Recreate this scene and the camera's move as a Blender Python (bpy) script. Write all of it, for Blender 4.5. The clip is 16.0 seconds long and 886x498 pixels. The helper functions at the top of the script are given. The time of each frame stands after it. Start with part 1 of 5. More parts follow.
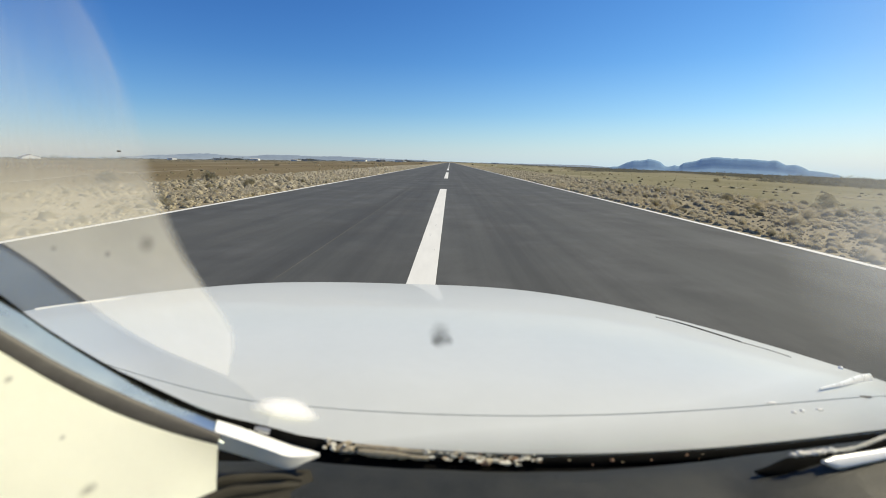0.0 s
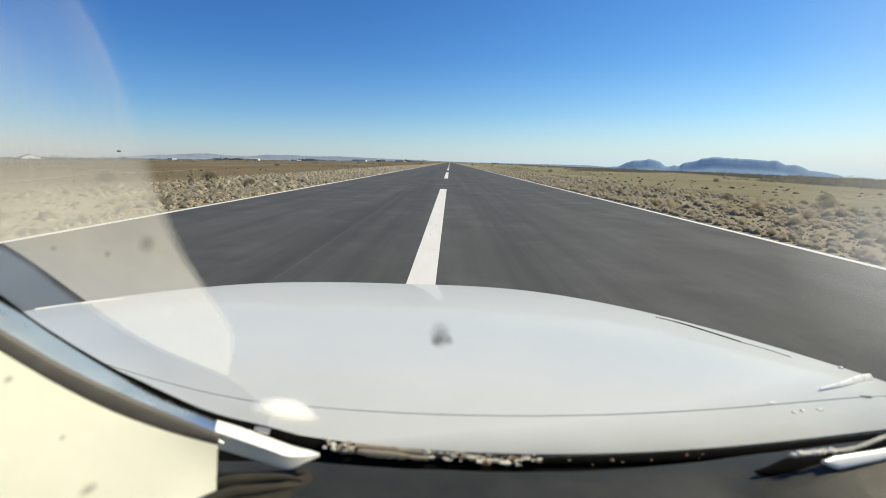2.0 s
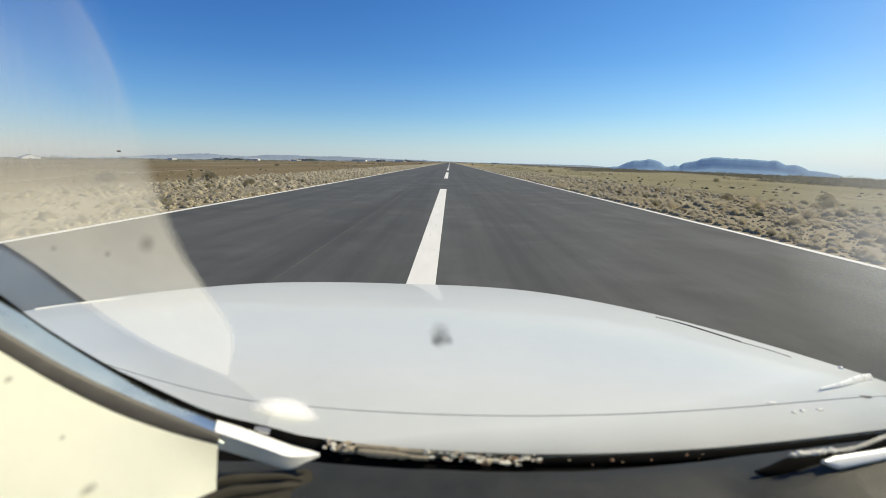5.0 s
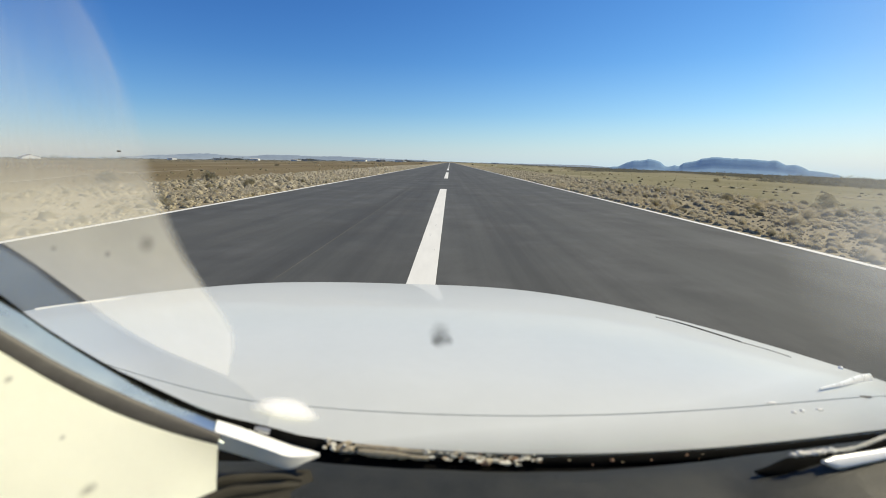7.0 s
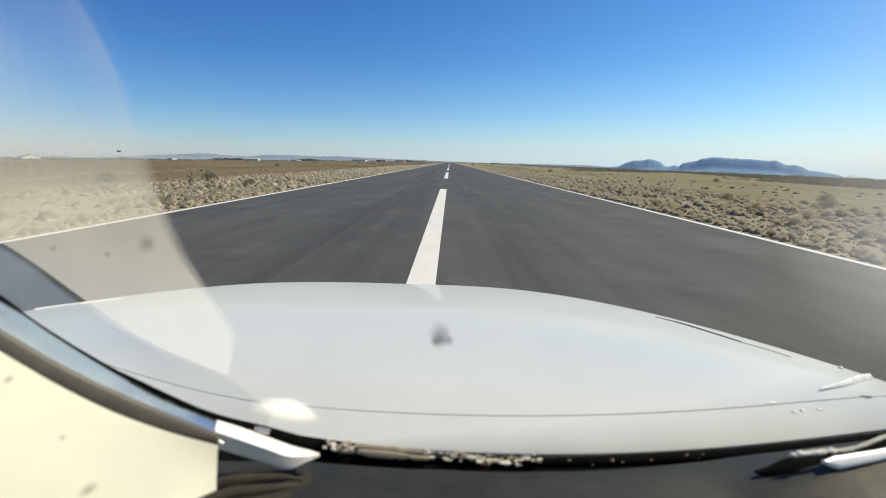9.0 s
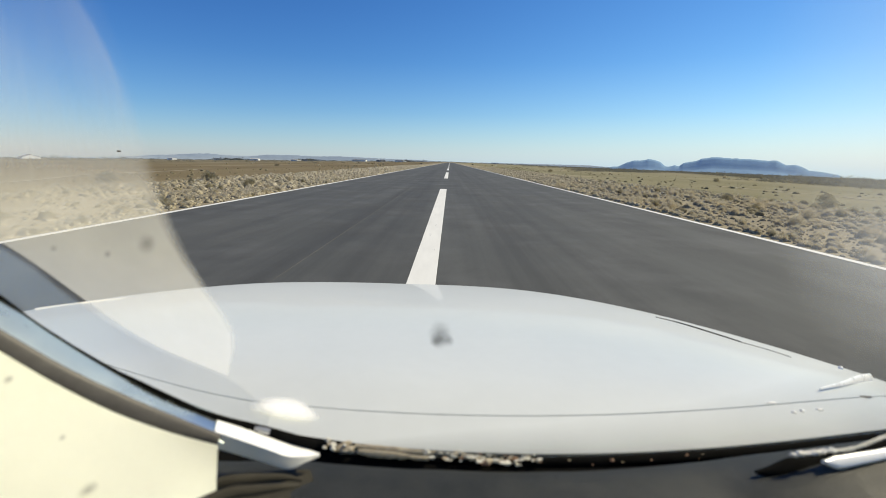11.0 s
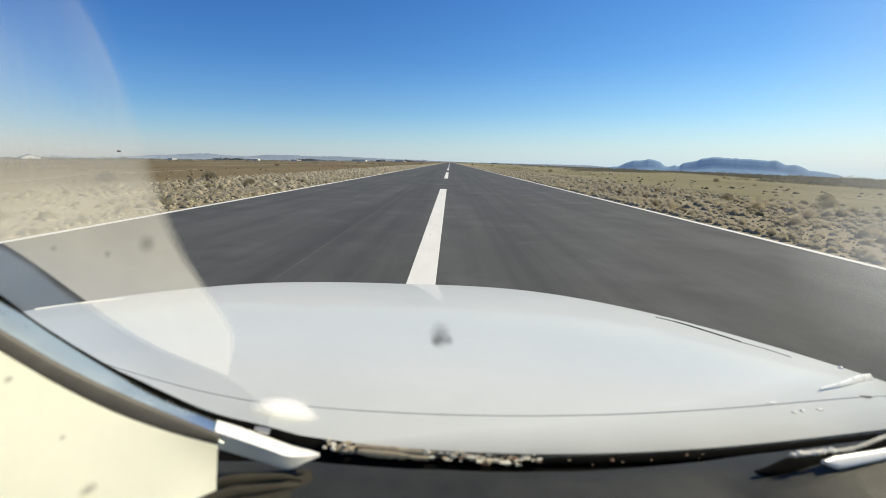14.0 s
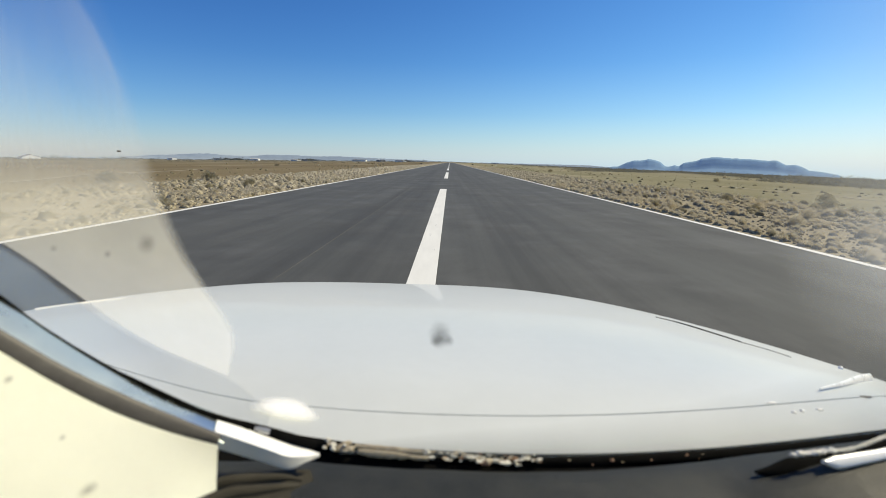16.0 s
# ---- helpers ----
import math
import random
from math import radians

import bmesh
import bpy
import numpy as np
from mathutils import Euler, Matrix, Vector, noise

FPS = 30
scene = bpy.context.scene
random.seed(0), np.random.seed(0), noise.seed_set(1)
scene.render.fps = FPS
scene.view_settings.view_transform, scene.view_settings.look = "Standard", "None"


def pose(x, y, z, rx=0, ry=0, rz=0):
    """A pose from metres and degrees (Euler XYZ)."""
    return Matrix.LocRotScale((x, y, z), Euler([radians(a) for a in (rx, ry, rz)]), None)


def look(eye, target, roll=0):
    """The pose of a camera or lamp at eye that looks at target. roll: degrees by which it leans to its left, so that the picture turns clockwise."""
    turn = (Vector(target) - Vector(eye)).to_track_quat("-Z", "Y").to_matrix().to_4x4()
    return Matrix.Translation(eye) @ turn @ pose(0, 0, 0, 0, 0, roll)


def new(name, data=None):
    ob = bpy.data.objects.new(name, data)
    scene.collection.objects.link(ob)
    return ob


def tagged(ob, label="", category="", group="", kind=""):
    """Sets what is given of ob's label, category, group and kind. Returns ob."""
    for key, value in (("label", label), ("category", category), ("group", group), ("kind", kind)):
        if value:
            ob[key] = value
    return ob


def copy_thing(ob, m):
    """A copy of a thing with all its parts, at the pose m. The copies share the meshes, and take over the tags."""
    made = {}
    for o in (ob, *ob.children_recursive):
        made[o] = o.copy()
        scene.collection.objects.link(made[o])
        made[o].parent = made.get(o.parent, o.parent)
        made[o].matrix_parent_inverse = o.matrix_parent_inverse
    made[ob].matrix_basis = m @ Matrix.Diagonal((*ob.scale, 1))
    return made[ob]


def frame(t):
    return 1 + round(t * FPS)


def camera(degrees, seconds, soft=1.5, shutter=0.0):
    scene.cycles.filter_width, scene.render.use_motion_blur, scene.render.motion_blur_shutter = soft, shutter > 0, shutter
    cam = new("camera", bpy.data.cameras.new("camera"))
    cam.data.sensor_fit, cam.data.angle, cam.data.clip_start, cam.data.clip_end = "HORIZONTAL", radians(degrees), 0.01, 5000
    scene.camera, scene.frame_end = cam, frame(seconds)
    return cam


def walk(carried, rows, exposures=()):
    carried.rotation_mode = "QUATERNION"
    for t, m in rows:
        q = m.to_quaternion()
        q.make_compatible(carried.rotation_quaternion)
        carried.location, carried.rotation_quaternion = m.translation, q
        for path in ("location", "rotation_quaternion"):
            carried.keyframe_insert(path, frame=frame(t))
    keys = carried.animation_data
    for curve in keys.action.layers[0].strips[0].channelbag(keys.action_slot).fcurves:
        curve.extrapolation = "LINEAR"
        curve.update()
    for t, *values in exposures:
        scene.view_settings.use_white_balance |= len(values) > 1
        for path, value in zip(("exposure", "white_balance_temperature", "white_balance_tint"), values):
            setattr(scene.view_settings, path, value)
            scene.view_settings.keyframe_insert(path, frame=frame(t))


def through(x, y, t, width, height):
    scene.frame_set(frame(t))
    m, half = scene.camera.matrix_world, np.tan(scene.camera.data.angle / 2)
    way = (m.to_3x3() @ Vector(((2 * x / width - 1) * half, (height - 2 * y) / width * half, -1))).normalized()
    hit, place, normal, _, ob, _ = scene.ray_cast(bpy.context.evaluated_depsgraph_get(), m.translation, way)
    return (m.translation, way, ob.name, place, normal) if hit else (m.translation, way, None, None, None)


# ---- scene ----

# ---------------------------------------------------------------- camera
# The camera is fixed on the glareshield of a light aircraft that is lined up on
# the runway; it rests in the cockpit, so the path is one standing pose.
EYE = Vector((0.4, 0.0, 1.85))
YAW, PITCH, ROLL = radians(0.62), radians(11.13), 1.3
AIM = EYE + Vector((-math.sin(YAW), math.cos(YAW), -math.tan(PITCH)))
cam = camera(90.0, 16.0, soft=0.75)
# a small action-camera lens, focused far off: the windscreen close before it is soft
cam.data.dof.use_dof, cam.data.dof.focus_distance, cam.data.dof.aperture_fstop = True, 60.0, cam.data.lens / 2.4
walk(cam, [(0.0, look(EYE, AIM, ROLL)), (8.0, look(EYE, AIM, ROLL)), (16.0, look(EYE, AIM, ROLL))],
     exposures=[(0.0, 0.0, 8300.0, 5.0), (16.0, 0.0, 8300.0, 5.0)])

# ---------------------------------------------------------------- world and sun
SUN_AZ, SUN_EL = radians(68.0), radians(46.0)
world = bpy.data.worlds.new("sky")
scene.world = world
world.use_nodes = True
wn = world.node_tree
sky = wn.nodes.new("ShaderNodeTexSky")
sky.sky_type = "NISHITA"
sky.sun_disc = False
sky.sun_elevation, sky.sun_rotation = SUN_EL, SUN_AZ
sky.altitude, sky.air_density, sky.dust_density, sky.ozone_density = 0.0, 1.0, 0.2, 5.0
# clear dry air: a deeper blue overhead and a paler, cooler horizon than the plain model gives
split, join = wn.nodes.new("ShaderNodeSeparateColor"), wn.nodes.new("ShaderNodeCombineColor")
wn.links.new(sky.outputs[0], split.inputs[0])
for i, (gain, power) in enumerate(((0.228, 1.85), (0.60, 1.36), (1.36, 1.12))):
    up, mul = wn.nodes.new("ShaderNodeMath"), wn.nodes.new("ShaderNodeMath")
    up.operation, mul.operation = "POWER", "MULTIPLY"
    up.inputs[1].default_value, mul.inputs[1].default_value = power, gain
    wn.links.new(split.outputs[i], up.inputs[0])
    wn.links.new(up.outputs[0], mul.inputs[0])
    wn.links.new(mul.outputs[0], join.inputs[i])
# dry haze that pales the lowest few degrees of the sky all round
height, lowest, haze = wn.nodes.new("ShaderNodeSeparateXYZ"), wn.nodes.new("ShaderNodeValToRGB"), wn.nodes.new("ShaderNodeMix")
wn.links.new(wn.nodes.new("ShaderNodeTexCoord").outputs["Generated"], height.inputs[0])
wn.links.new(height.outputs[2], lowest.inputs[0])
stops = lowest.color_ramp.elements
stops.new(0.06), stops.new(0.16)
for stop, (place, amount) in zip(stops, ((0.0, 0.82), (0.04, 0.48), (0.10, 0.13), (0.20, 0.0))):
    stop.position, stop.color = place, (amount, amount, amount, 1)
haze.data_type = "RGBA"
haze.inputs[7].default_value = (5.1, 7.95, 12.3, 1)
# the haze is thinner away from the sun
toward, scale_haze, thin_haze = wn.nodes.new("ShaderNodeVectorMath"), wn.nodes.new("ShaderNodeMapRange"), wn.nodes.new("ShaderNodeMath")
toward.operation, thin_haze.operation = "DOT_PRODUCT", "MULTIPLY"
toward.inputs[1].default_value = (math.sin(SUN_AZ), math.cos(SUN_AZ), 0.0)
wn.links.new(height.inputs[0].links[0].from_socket, toward.inputs[0])
wn.links.new(toward.outputs["Value"], scale_haze.inputs[0])
for i, v in enumerate((-0.6, 0.7, 0.0, 1.0)):
    scale_haze.inputs[1 + i].default_value = v
wn.links.new(lowest.outputs[0], thin_haze.inputs[0])
wn.links.new(scale_haze.outputs[0], thin_haze.inputs[1])
wn.links.new(thin_haze.outputs[0], haze.inputs[0])
wn.links.new(join.outputs[0], haze.inputs[6])
# towards the sun the sky is a little paler and less violet
pale_side, paler = wn.nodes.new("ShaderNodeMapRange"), wn.nodes.new("ShaderNodeMix")
for i, v in enumerate((-0.25, 0.85, 0.0, 1.0)):
    pale_side.inputs[1 + i].default_value = v
wn.links.new(toward.outputs["Value"], pale_side.inputs[0])
paler.data_type, paler.blend_type = "RGBA", "MULTIPLY"
paler.inputs[7].default_value = (1.10, 1.115, 1.02, 1)
wn.links.new(pale_side.outputs[0], paler.inputs[0])
wn.links.new(haze.outputs[2], paler.inputs[6])
wn.links.new(paler.outputs[2], wn.nodes["Background"].inputs[0])
wn.nodes["Background"].inputs[1].default_value = 0.085
sun_data = bpy.data.lights.new("sun", "SUN")
sun_data.energy, sun_data.angle, sun_data.color = 4.85, radians(0.53), (0.965, 0.93, 0.80)
sun = new("sun", sun_data)
to_sun = Vector((math.sin(SUN_AZ) * math.cos(SUN_EL), math.cos(SUN_AZ) * math.cos(SUN_EL), math.sin(SUN_EL)))
sun.matrix_world = look(to_sun * 60.0, (0, 0, 0))


# ---------------------------------------------------------------- materials
class Nodes:
    """A small writer of node trees."""

    def __init__(self, name):
        self.m = bpy.data.materials.new(name)
        self.m.use_nodes = True
        self.t = self.m.node_tree
        self.bsdf = self.t.nodes["Principled BSDF"]
        self.out = self.t.nodes["Material Output"]
        self.where = self.add("ShaderNodeNewGeometry").outputs["Position"]

    def add(self, kind, operation=""):
        n = self.t.nodes.new(kind)
        if operation:
            n.operation = operation
        return n

    def link(self, a, b):
        self.t.links.new(a, b)

    def scaled(self, sx, sy, sz, source=None):
        n = self.add("ShaderNodeMapping")
        n.inputs["Scale"].default_value = (sx, sy, sz)
        self.link(source or self.where, n.inputs["Vector"])
        return n.outputs[0]

    def noise(self, scale, detail=4.0, rough=0.55, vector=None):
        n = self.add("ShaderNodeTexNoise")
        n.inputs["Scale"].default_value = scale
        n.inputs["Detail"].default_value = detail
        n.inputs["Roughness"].default_value = rough
        self.link(vector or self.where, n.inputs["Vector"])
        return n.outputs["Fac"]

    def ramp(self, fac, *stops):
        n = self.add("ShaderNodeValToRGB")
        e = n.color_ramp.elements
        while len(e) < len(stops):
            e.new(0.5)
        for i, (p, c) in enumerate(stops):
            e[i].position = p
            e[i].color = (c, c, c, 1) if isinstance(c, (int, float)) else (*c, 1)
        self.link(fac, n.inputs[0])
        return n.outputs[0]

    def mix(self, fac, a, b, mode="MIX"):
        n = self.add("ShaderNodeMix")
        n.data_type, n.blend_type = "RGBA", mode
        for v, i in ((fac, 0), (a, 6), (b, 7)):
            if isinstance(v, (int, float)):
                n.inputs[i].default_value = v
            elif isinstance(v, tuple):
                n.inputs[i].default_value = (*v, 1)
            else:
                self.link(v, n.inputs[i])
        return n.outputs[2]

    def math(self, op, a, b=0.0):
        n = self.add("ShaderNodeMath", operation=op)
        for v, i in ((a, 0), (b, 1)):
            if isinstance(v, (int, float)):
                n.inputs[i].default_value = v
            else:
                self.link(v, n.inputs[i])
        return n.outputs[0]

    def axis(self, i, source=None):
        n = self.add("ShaderNodeSeparateXYZ")
        self.link(source or self.where, n.inputs[0])
        return n.outputs[i]

    def bump(self, height, strength, distance):
        n = self.add("ShaderNodeBump")
        n.inputs["Strength"].default_value = strength
        n.inputs["Distance"].default_value = distance
        self.link(height, n.inputs["Height"])
        self.link(n.outputs[0], self.bsdf.inputs["Normal"])

    def put(self, color=None, rough=None, metal=None, coat=None, spec=None):
        for key, v in (("Base Color", color), ("Roughness", rough), ("Metallic", metal), ("Coat Weight", coat), ("Specular IOR Level", spec)):
            if v is None:
                continue
            if isinstance(v, tuple):
                self.bsdf.inputs[key].default_value = (*v, 1)
            elif isinstance(v, (int, float)):
                self.bsdf.inputs[key].default_value = v
            else:
                self.link(v, self.bsdf.inputs[key])
        return self.m


def asphalt_material():
    n = Nodes("asphalt")
    grain = n.noise(55.0, 3.0, 0.7)
    patch = n.noise(0.22, 5.0, 0.6)
    streak = n.noise(1.0, 4.0, 0.6, n.scaled(0.9, 0.022, 1.0))
    c = n.ramp(grain, (0.3, (0.058, 0.0615, 0.0605)), (0.72, (0.094, 0.099, 0.0965)))
    c = n.mix(n.ramp(patch, (0.35, 0.0), (0.7, 0.45)), c, (0.098, 0.10, 0.098))
    blot = n.noise(1.0, 6.0, 0.65, n.scaled(0.55, 0.22, 1.0))
    c = n.mix(n.ramp(blot, (0.46, 0.0), (0.64, 0.45)), c, (0.042, 0.0437, 0.0445))
    worn = n.noise(0.42, 5.0, 0.62)
    c = n.mix(n.ramp(worn, (0.48, 0.0), (0.66, 0.6)), c, (0.112, 0.116, 0.117))
    scratch = n.noise(1.0, 5.0, 0.6, n.scaled(9.0, 0.10, 1.0))
    c = n.mix(n.ramp(scratch, (0.70, 0.0), (0.76, 0.30)), c, (0.15, 0.145, 0.135))
    c = n.mix(n.ramp(streak, (0.42, 0.0), (0.68, 0.6)), c, (0.044, 0.0455, 0.046))
    # darker bands of tyre rubber on both sides of the centreline
    x = n.math("ABSOLUTE", n.math("SUBTRACT", n.math("ABSOLUTE", n.axis(0)), 2.2))
    skid = n.noise(1.0, 4.0, 0.65, n.scaled(1.9, 0.006, 1.0))
    band = n.math("MULTIPLY", n.ramp(n.math("DIVIDE", x, 2.4), (0.0, 0.6), (1.0, 0.0)), n.ramp(skid, (0.36, 0.0), (0.70, 1.0)))
    c = n.mix(band, c, (0.031, 0.032, 0.032))
    n.bump(grain, 0.5, 0.006)
    return n.put(c, n.ramp(patch, (0.3, 0.78), (0.7, 0.9)), spec=0.35)


def worn_paint_material(name, color, under):
    n = Nodes(name)
    wear = n.noise(1.0, 6.0, 0.7, n.scaled(9.0, 0.6, 1.0))
    grime_shade = n.noise(1.0, 4.0, 0.6, n.scaled(3.0, 0.5, 1.0))
    c = n.mix(n.ramp(grime_shade, (0.35, 0.0), (0.75, 0.4)), color, tuple(v * 0.72 for v in color))
    c = n.mix(n.ramp(wear, (0.62, 0.0), (0.70, 0.7)), c, under)
    n.bump(n.noise(60.0, 3.0), 0.35, 0.004)
    return n.put(c, 0.7)


def ground_material():
    n = Nodes("dry_veld")
    ax = n.math("ABSOLUTE", n.axis(0))
    wide = n.noise(0.012, 5.0, 0.6)
    mid = n.noise(0.14, 5.0, 0.62)
    long_ = n.noise(1.0, 5.0, 0.6, n.scaled(0.05, 0.008, 1.0))
    fine = n.noise(5.0, 5.0, 0.7)
    speck = n.noise(24.0, 3.0, 0.7)
    sand = n.ramp(fine, (0.25, (0.265, 0.232, 0.167)), (0.75, (0.385, 0.338, 0.245)))
    sand = n.mix(n.ramp(mid, (0.42, 0.0), (0.62, 0.55)), sand, (0.175, 0.15, 0.105))
    sand = n.mix(n.ramp(speck, (0.58, 0.0), (0.76, 0.5)), sand, (0.13, 0.105, 0.075))
    brown = n.ramp(long_, (0.34, (0.128, 0.098, 0.055)), (0.66, (0.205, 0.165, 0.098)))
    olive = n.ramp(long_, (0.34, (0.185, 0.172, 0.098)), (0.66, (0.265, 0.24, 0.15)))
    side = n.math("ADD", n.math("MULTIPLY", n.axis(0), 0.02), n.math("SUBTRACT", wide, 0.5))
    grass = n.mix(n.ramp(n.math("ADD", side, 0.5), (0.40, 0.0), (0.58, 1.0)), brown, olive)
    grass = n.mix(n.ramp(speck, (0.45, 0.0), (0.7, 0.4)), grass, (0.105, 0.088, 0.05))
    edge = n.math("ADD", ax, n.math("MULTIPLY", n.math("SUBTRACT", mid, 0.5), 14.0))
    away = n.ramp(n.math("DIVIDE", edge, 60.0), (0.24, 0.0), (0.34, 1.0))
    c = n.mix(away, sand, grass)
    far = n.ramp(n.math("DIVIDE", ax, 900.0), (0.07, 0.0), (0.2, 0.8))
    c = n.mix(far, c, n.ramp(long_, (0.36, (0.125, 0.112, 0.074)), (0.64, (0.215, 0.19, 0.13))))
    # bare pans and darker growth further out
    pan = n.noise(1.0, 6.0, 0.65, n.scaled(0.016, 0.034, 1.0))
    c = n.mix(n.math("MULTIPLY", n.ramp(pan, (0.54, 0.0), (0.66, 0.6)), away), c, (0.33, 0.285, 0.20))
    growth = n.noise(1.0, 6.0, 0.7, n.scaled(0.03, 0.05, 1.0))
    c = n.mix(n.math("MULTIPLY", n.ramp(growth, (0.55, 0.0), (0.68, 0.55)), far), c, (0.085, 0.078, 0.05))
    n.bump(fine, 0.9, 0.05)
    return n.put(c, 0.95, spec=0.1)


def simple(name, low, high, rough, scale=3.0, metal=0.0, coat=0.0, bump=0.0, detail=5.0, spec=0.5):
    n = Nodes(name)
    f = n.noise(scale, detail, 0.6)
    g = n.noise(scale * 11.0, 3.0, 0.6)
    c = n.ramp(n.math("ADD", n.math("MULTIPLY", f, 0.7), n.math("MULTIPLY", g, 0.3)), (0.3, low), (0.7, high))
    if bump:
        n.bump(g, 0.5, bump)
    return n.put(c, n.ramp(f, (0.3, max(rough - 0.06, 0.02)), (0.7, min(rough + 0.06, 1.0))), metal, coat, spec)


def plant_material(name, low, high):
    n = Nodes(name)
    isl = n.add("ShaderNodeNewGeometry").outputs["Random Per Island"]
    f = n.noise(1.6, 4.0)
    c = n.ramp(isl, (0.0, low), (1.0, high))
    c = n.mix(n.ramp(f, (0.4, 0.0), (0.7, 0.4)), c, tuple(v * 0.75 for v in low))
    n.put(c, 0.85, spec=0.15)
    glow = n.add("ShaderNodeBsdfTranslucent")
    n.link(c, glow.inputs[0])
    mix = n.add("ShaderNodeMixShader")
    mix.inputs[0].default_value = 0.55
    n.link(n.bsdf.outputs[0], mix.inputs[1])
    n.link(glow.outputs[0], mix.inputs[2])
    n.link(mix.outputs[0], n.out.inputs[0])
    return n.m


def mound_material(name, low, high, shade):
    """The matted heart of a grass tussock: packed dry stalks, with shade painted between them."""
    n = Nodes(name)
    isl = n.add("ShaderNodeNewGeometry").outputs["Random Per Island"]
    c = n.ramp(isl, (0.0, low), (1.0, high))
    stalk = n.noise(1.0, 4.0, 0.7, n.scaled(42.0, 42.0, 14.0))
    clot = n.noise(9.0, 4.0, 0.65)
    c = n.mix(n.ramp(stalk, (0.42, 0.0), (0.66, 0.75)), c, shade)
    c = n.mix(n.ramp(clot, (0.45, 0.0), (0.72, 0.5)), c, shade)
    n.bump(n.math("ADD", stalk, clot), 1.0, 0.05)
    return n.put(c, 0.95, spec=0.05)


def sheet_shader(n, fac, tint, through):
    """Clear acrylic with a scatter of light where fac puts a painted veil."""
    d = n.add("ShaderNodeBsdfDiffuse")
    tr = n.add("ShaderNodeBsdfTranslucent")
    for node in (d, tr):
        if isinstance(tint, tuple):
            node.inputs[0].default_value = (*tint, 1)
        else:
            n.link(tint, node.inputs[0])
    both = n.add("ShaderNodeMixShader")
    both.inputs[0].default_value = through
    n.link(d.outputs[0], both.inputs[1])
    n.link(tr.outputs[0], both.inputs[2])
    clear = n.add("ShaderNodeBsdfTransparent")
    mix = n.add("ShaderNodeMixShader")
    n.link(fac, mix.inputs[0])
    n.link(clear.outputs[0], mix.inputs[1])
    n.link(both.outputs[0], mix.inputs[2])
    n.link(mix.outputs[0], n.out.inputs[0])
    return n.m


def veil_material(name, tint, most, stops, fade=((0.90, 1.0), (1.0, 0.0)), through=0.85):
    """A veil on acrylic that paints haze, reflection and shade; stops go from its foot to its head, fade across it."""
    n = Nodes(name)
    coord = n.add("ShaderNodeTexCoord").outputs["Generated"]
    blotch = n.ramp(n.noise(14.0, 5.0, 0.6), (0.3, 0.86), (0.7, 1.0))
    u = n.axis(0, n.add("ShaderNodeTexCoord").outputs["UV"])
    fac = n.math("MULTIPLY", n.math("MULTIPLY", n.ramp(n.axis(2, coord), *stops), blotch), n.math("MULTIPLY", n.ramp(u, *fade), most))
    return sheet_shader(n, fac, tint, through)


def side_veil_material():
    """The side pane's painted reflection: pale streaks towards its head, an even beige veil towards its foot."""
    n = Nodes("reflection_veil")
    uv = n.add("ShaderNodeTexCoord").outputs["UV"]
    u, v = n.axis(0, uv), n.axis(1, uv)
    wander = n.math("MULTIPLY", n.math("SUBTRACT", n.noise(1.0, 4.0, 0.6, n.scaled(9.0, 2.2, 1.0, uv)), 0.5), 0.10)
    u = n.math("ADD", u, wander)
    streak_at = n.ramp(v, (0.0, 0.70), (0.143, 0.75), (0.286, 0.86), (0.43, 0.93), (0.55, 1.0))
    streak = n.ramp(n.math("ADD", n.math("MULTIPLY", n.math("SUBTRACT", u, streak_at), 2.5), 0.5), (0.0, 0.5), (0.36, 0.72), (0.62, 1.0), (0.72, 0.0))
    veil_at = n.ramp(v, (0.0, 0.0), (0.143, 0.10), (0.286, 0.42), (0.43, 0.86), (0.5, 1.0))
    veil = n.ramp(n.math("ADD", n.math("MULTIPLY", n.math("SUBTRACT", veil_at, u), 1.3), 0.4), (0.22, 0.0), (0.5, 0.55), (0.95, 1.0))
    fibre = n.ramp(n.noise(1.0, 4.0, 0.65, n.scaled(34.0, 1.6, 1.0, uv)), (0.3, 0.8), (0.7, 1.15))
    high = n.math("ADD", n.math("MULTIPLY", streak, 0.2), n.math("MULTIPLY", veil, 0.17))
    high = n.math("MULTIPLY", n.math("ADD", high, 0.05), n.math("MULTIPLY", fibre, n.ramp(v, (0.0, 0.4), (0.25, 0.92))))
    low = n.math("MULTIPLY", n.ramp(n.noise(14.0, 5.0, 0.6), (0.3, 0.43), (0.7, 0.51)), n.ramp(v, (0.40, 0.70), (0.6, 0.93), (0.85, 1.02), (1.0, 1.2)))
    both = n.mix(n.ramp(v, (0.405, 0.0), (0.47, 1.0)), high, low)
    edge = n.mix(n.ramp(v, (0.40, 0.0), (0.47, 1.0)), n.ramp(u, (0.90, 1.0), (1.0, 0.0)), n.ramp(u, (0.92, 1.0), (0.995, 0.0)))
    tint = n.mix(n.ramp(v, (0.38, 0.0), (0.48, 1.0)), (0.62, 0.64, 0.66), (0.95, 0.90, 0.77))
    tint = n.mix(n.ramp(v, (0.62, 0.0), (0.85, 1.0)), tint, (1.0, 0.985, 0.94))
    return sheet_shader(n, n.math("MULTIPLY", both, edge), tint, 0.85)


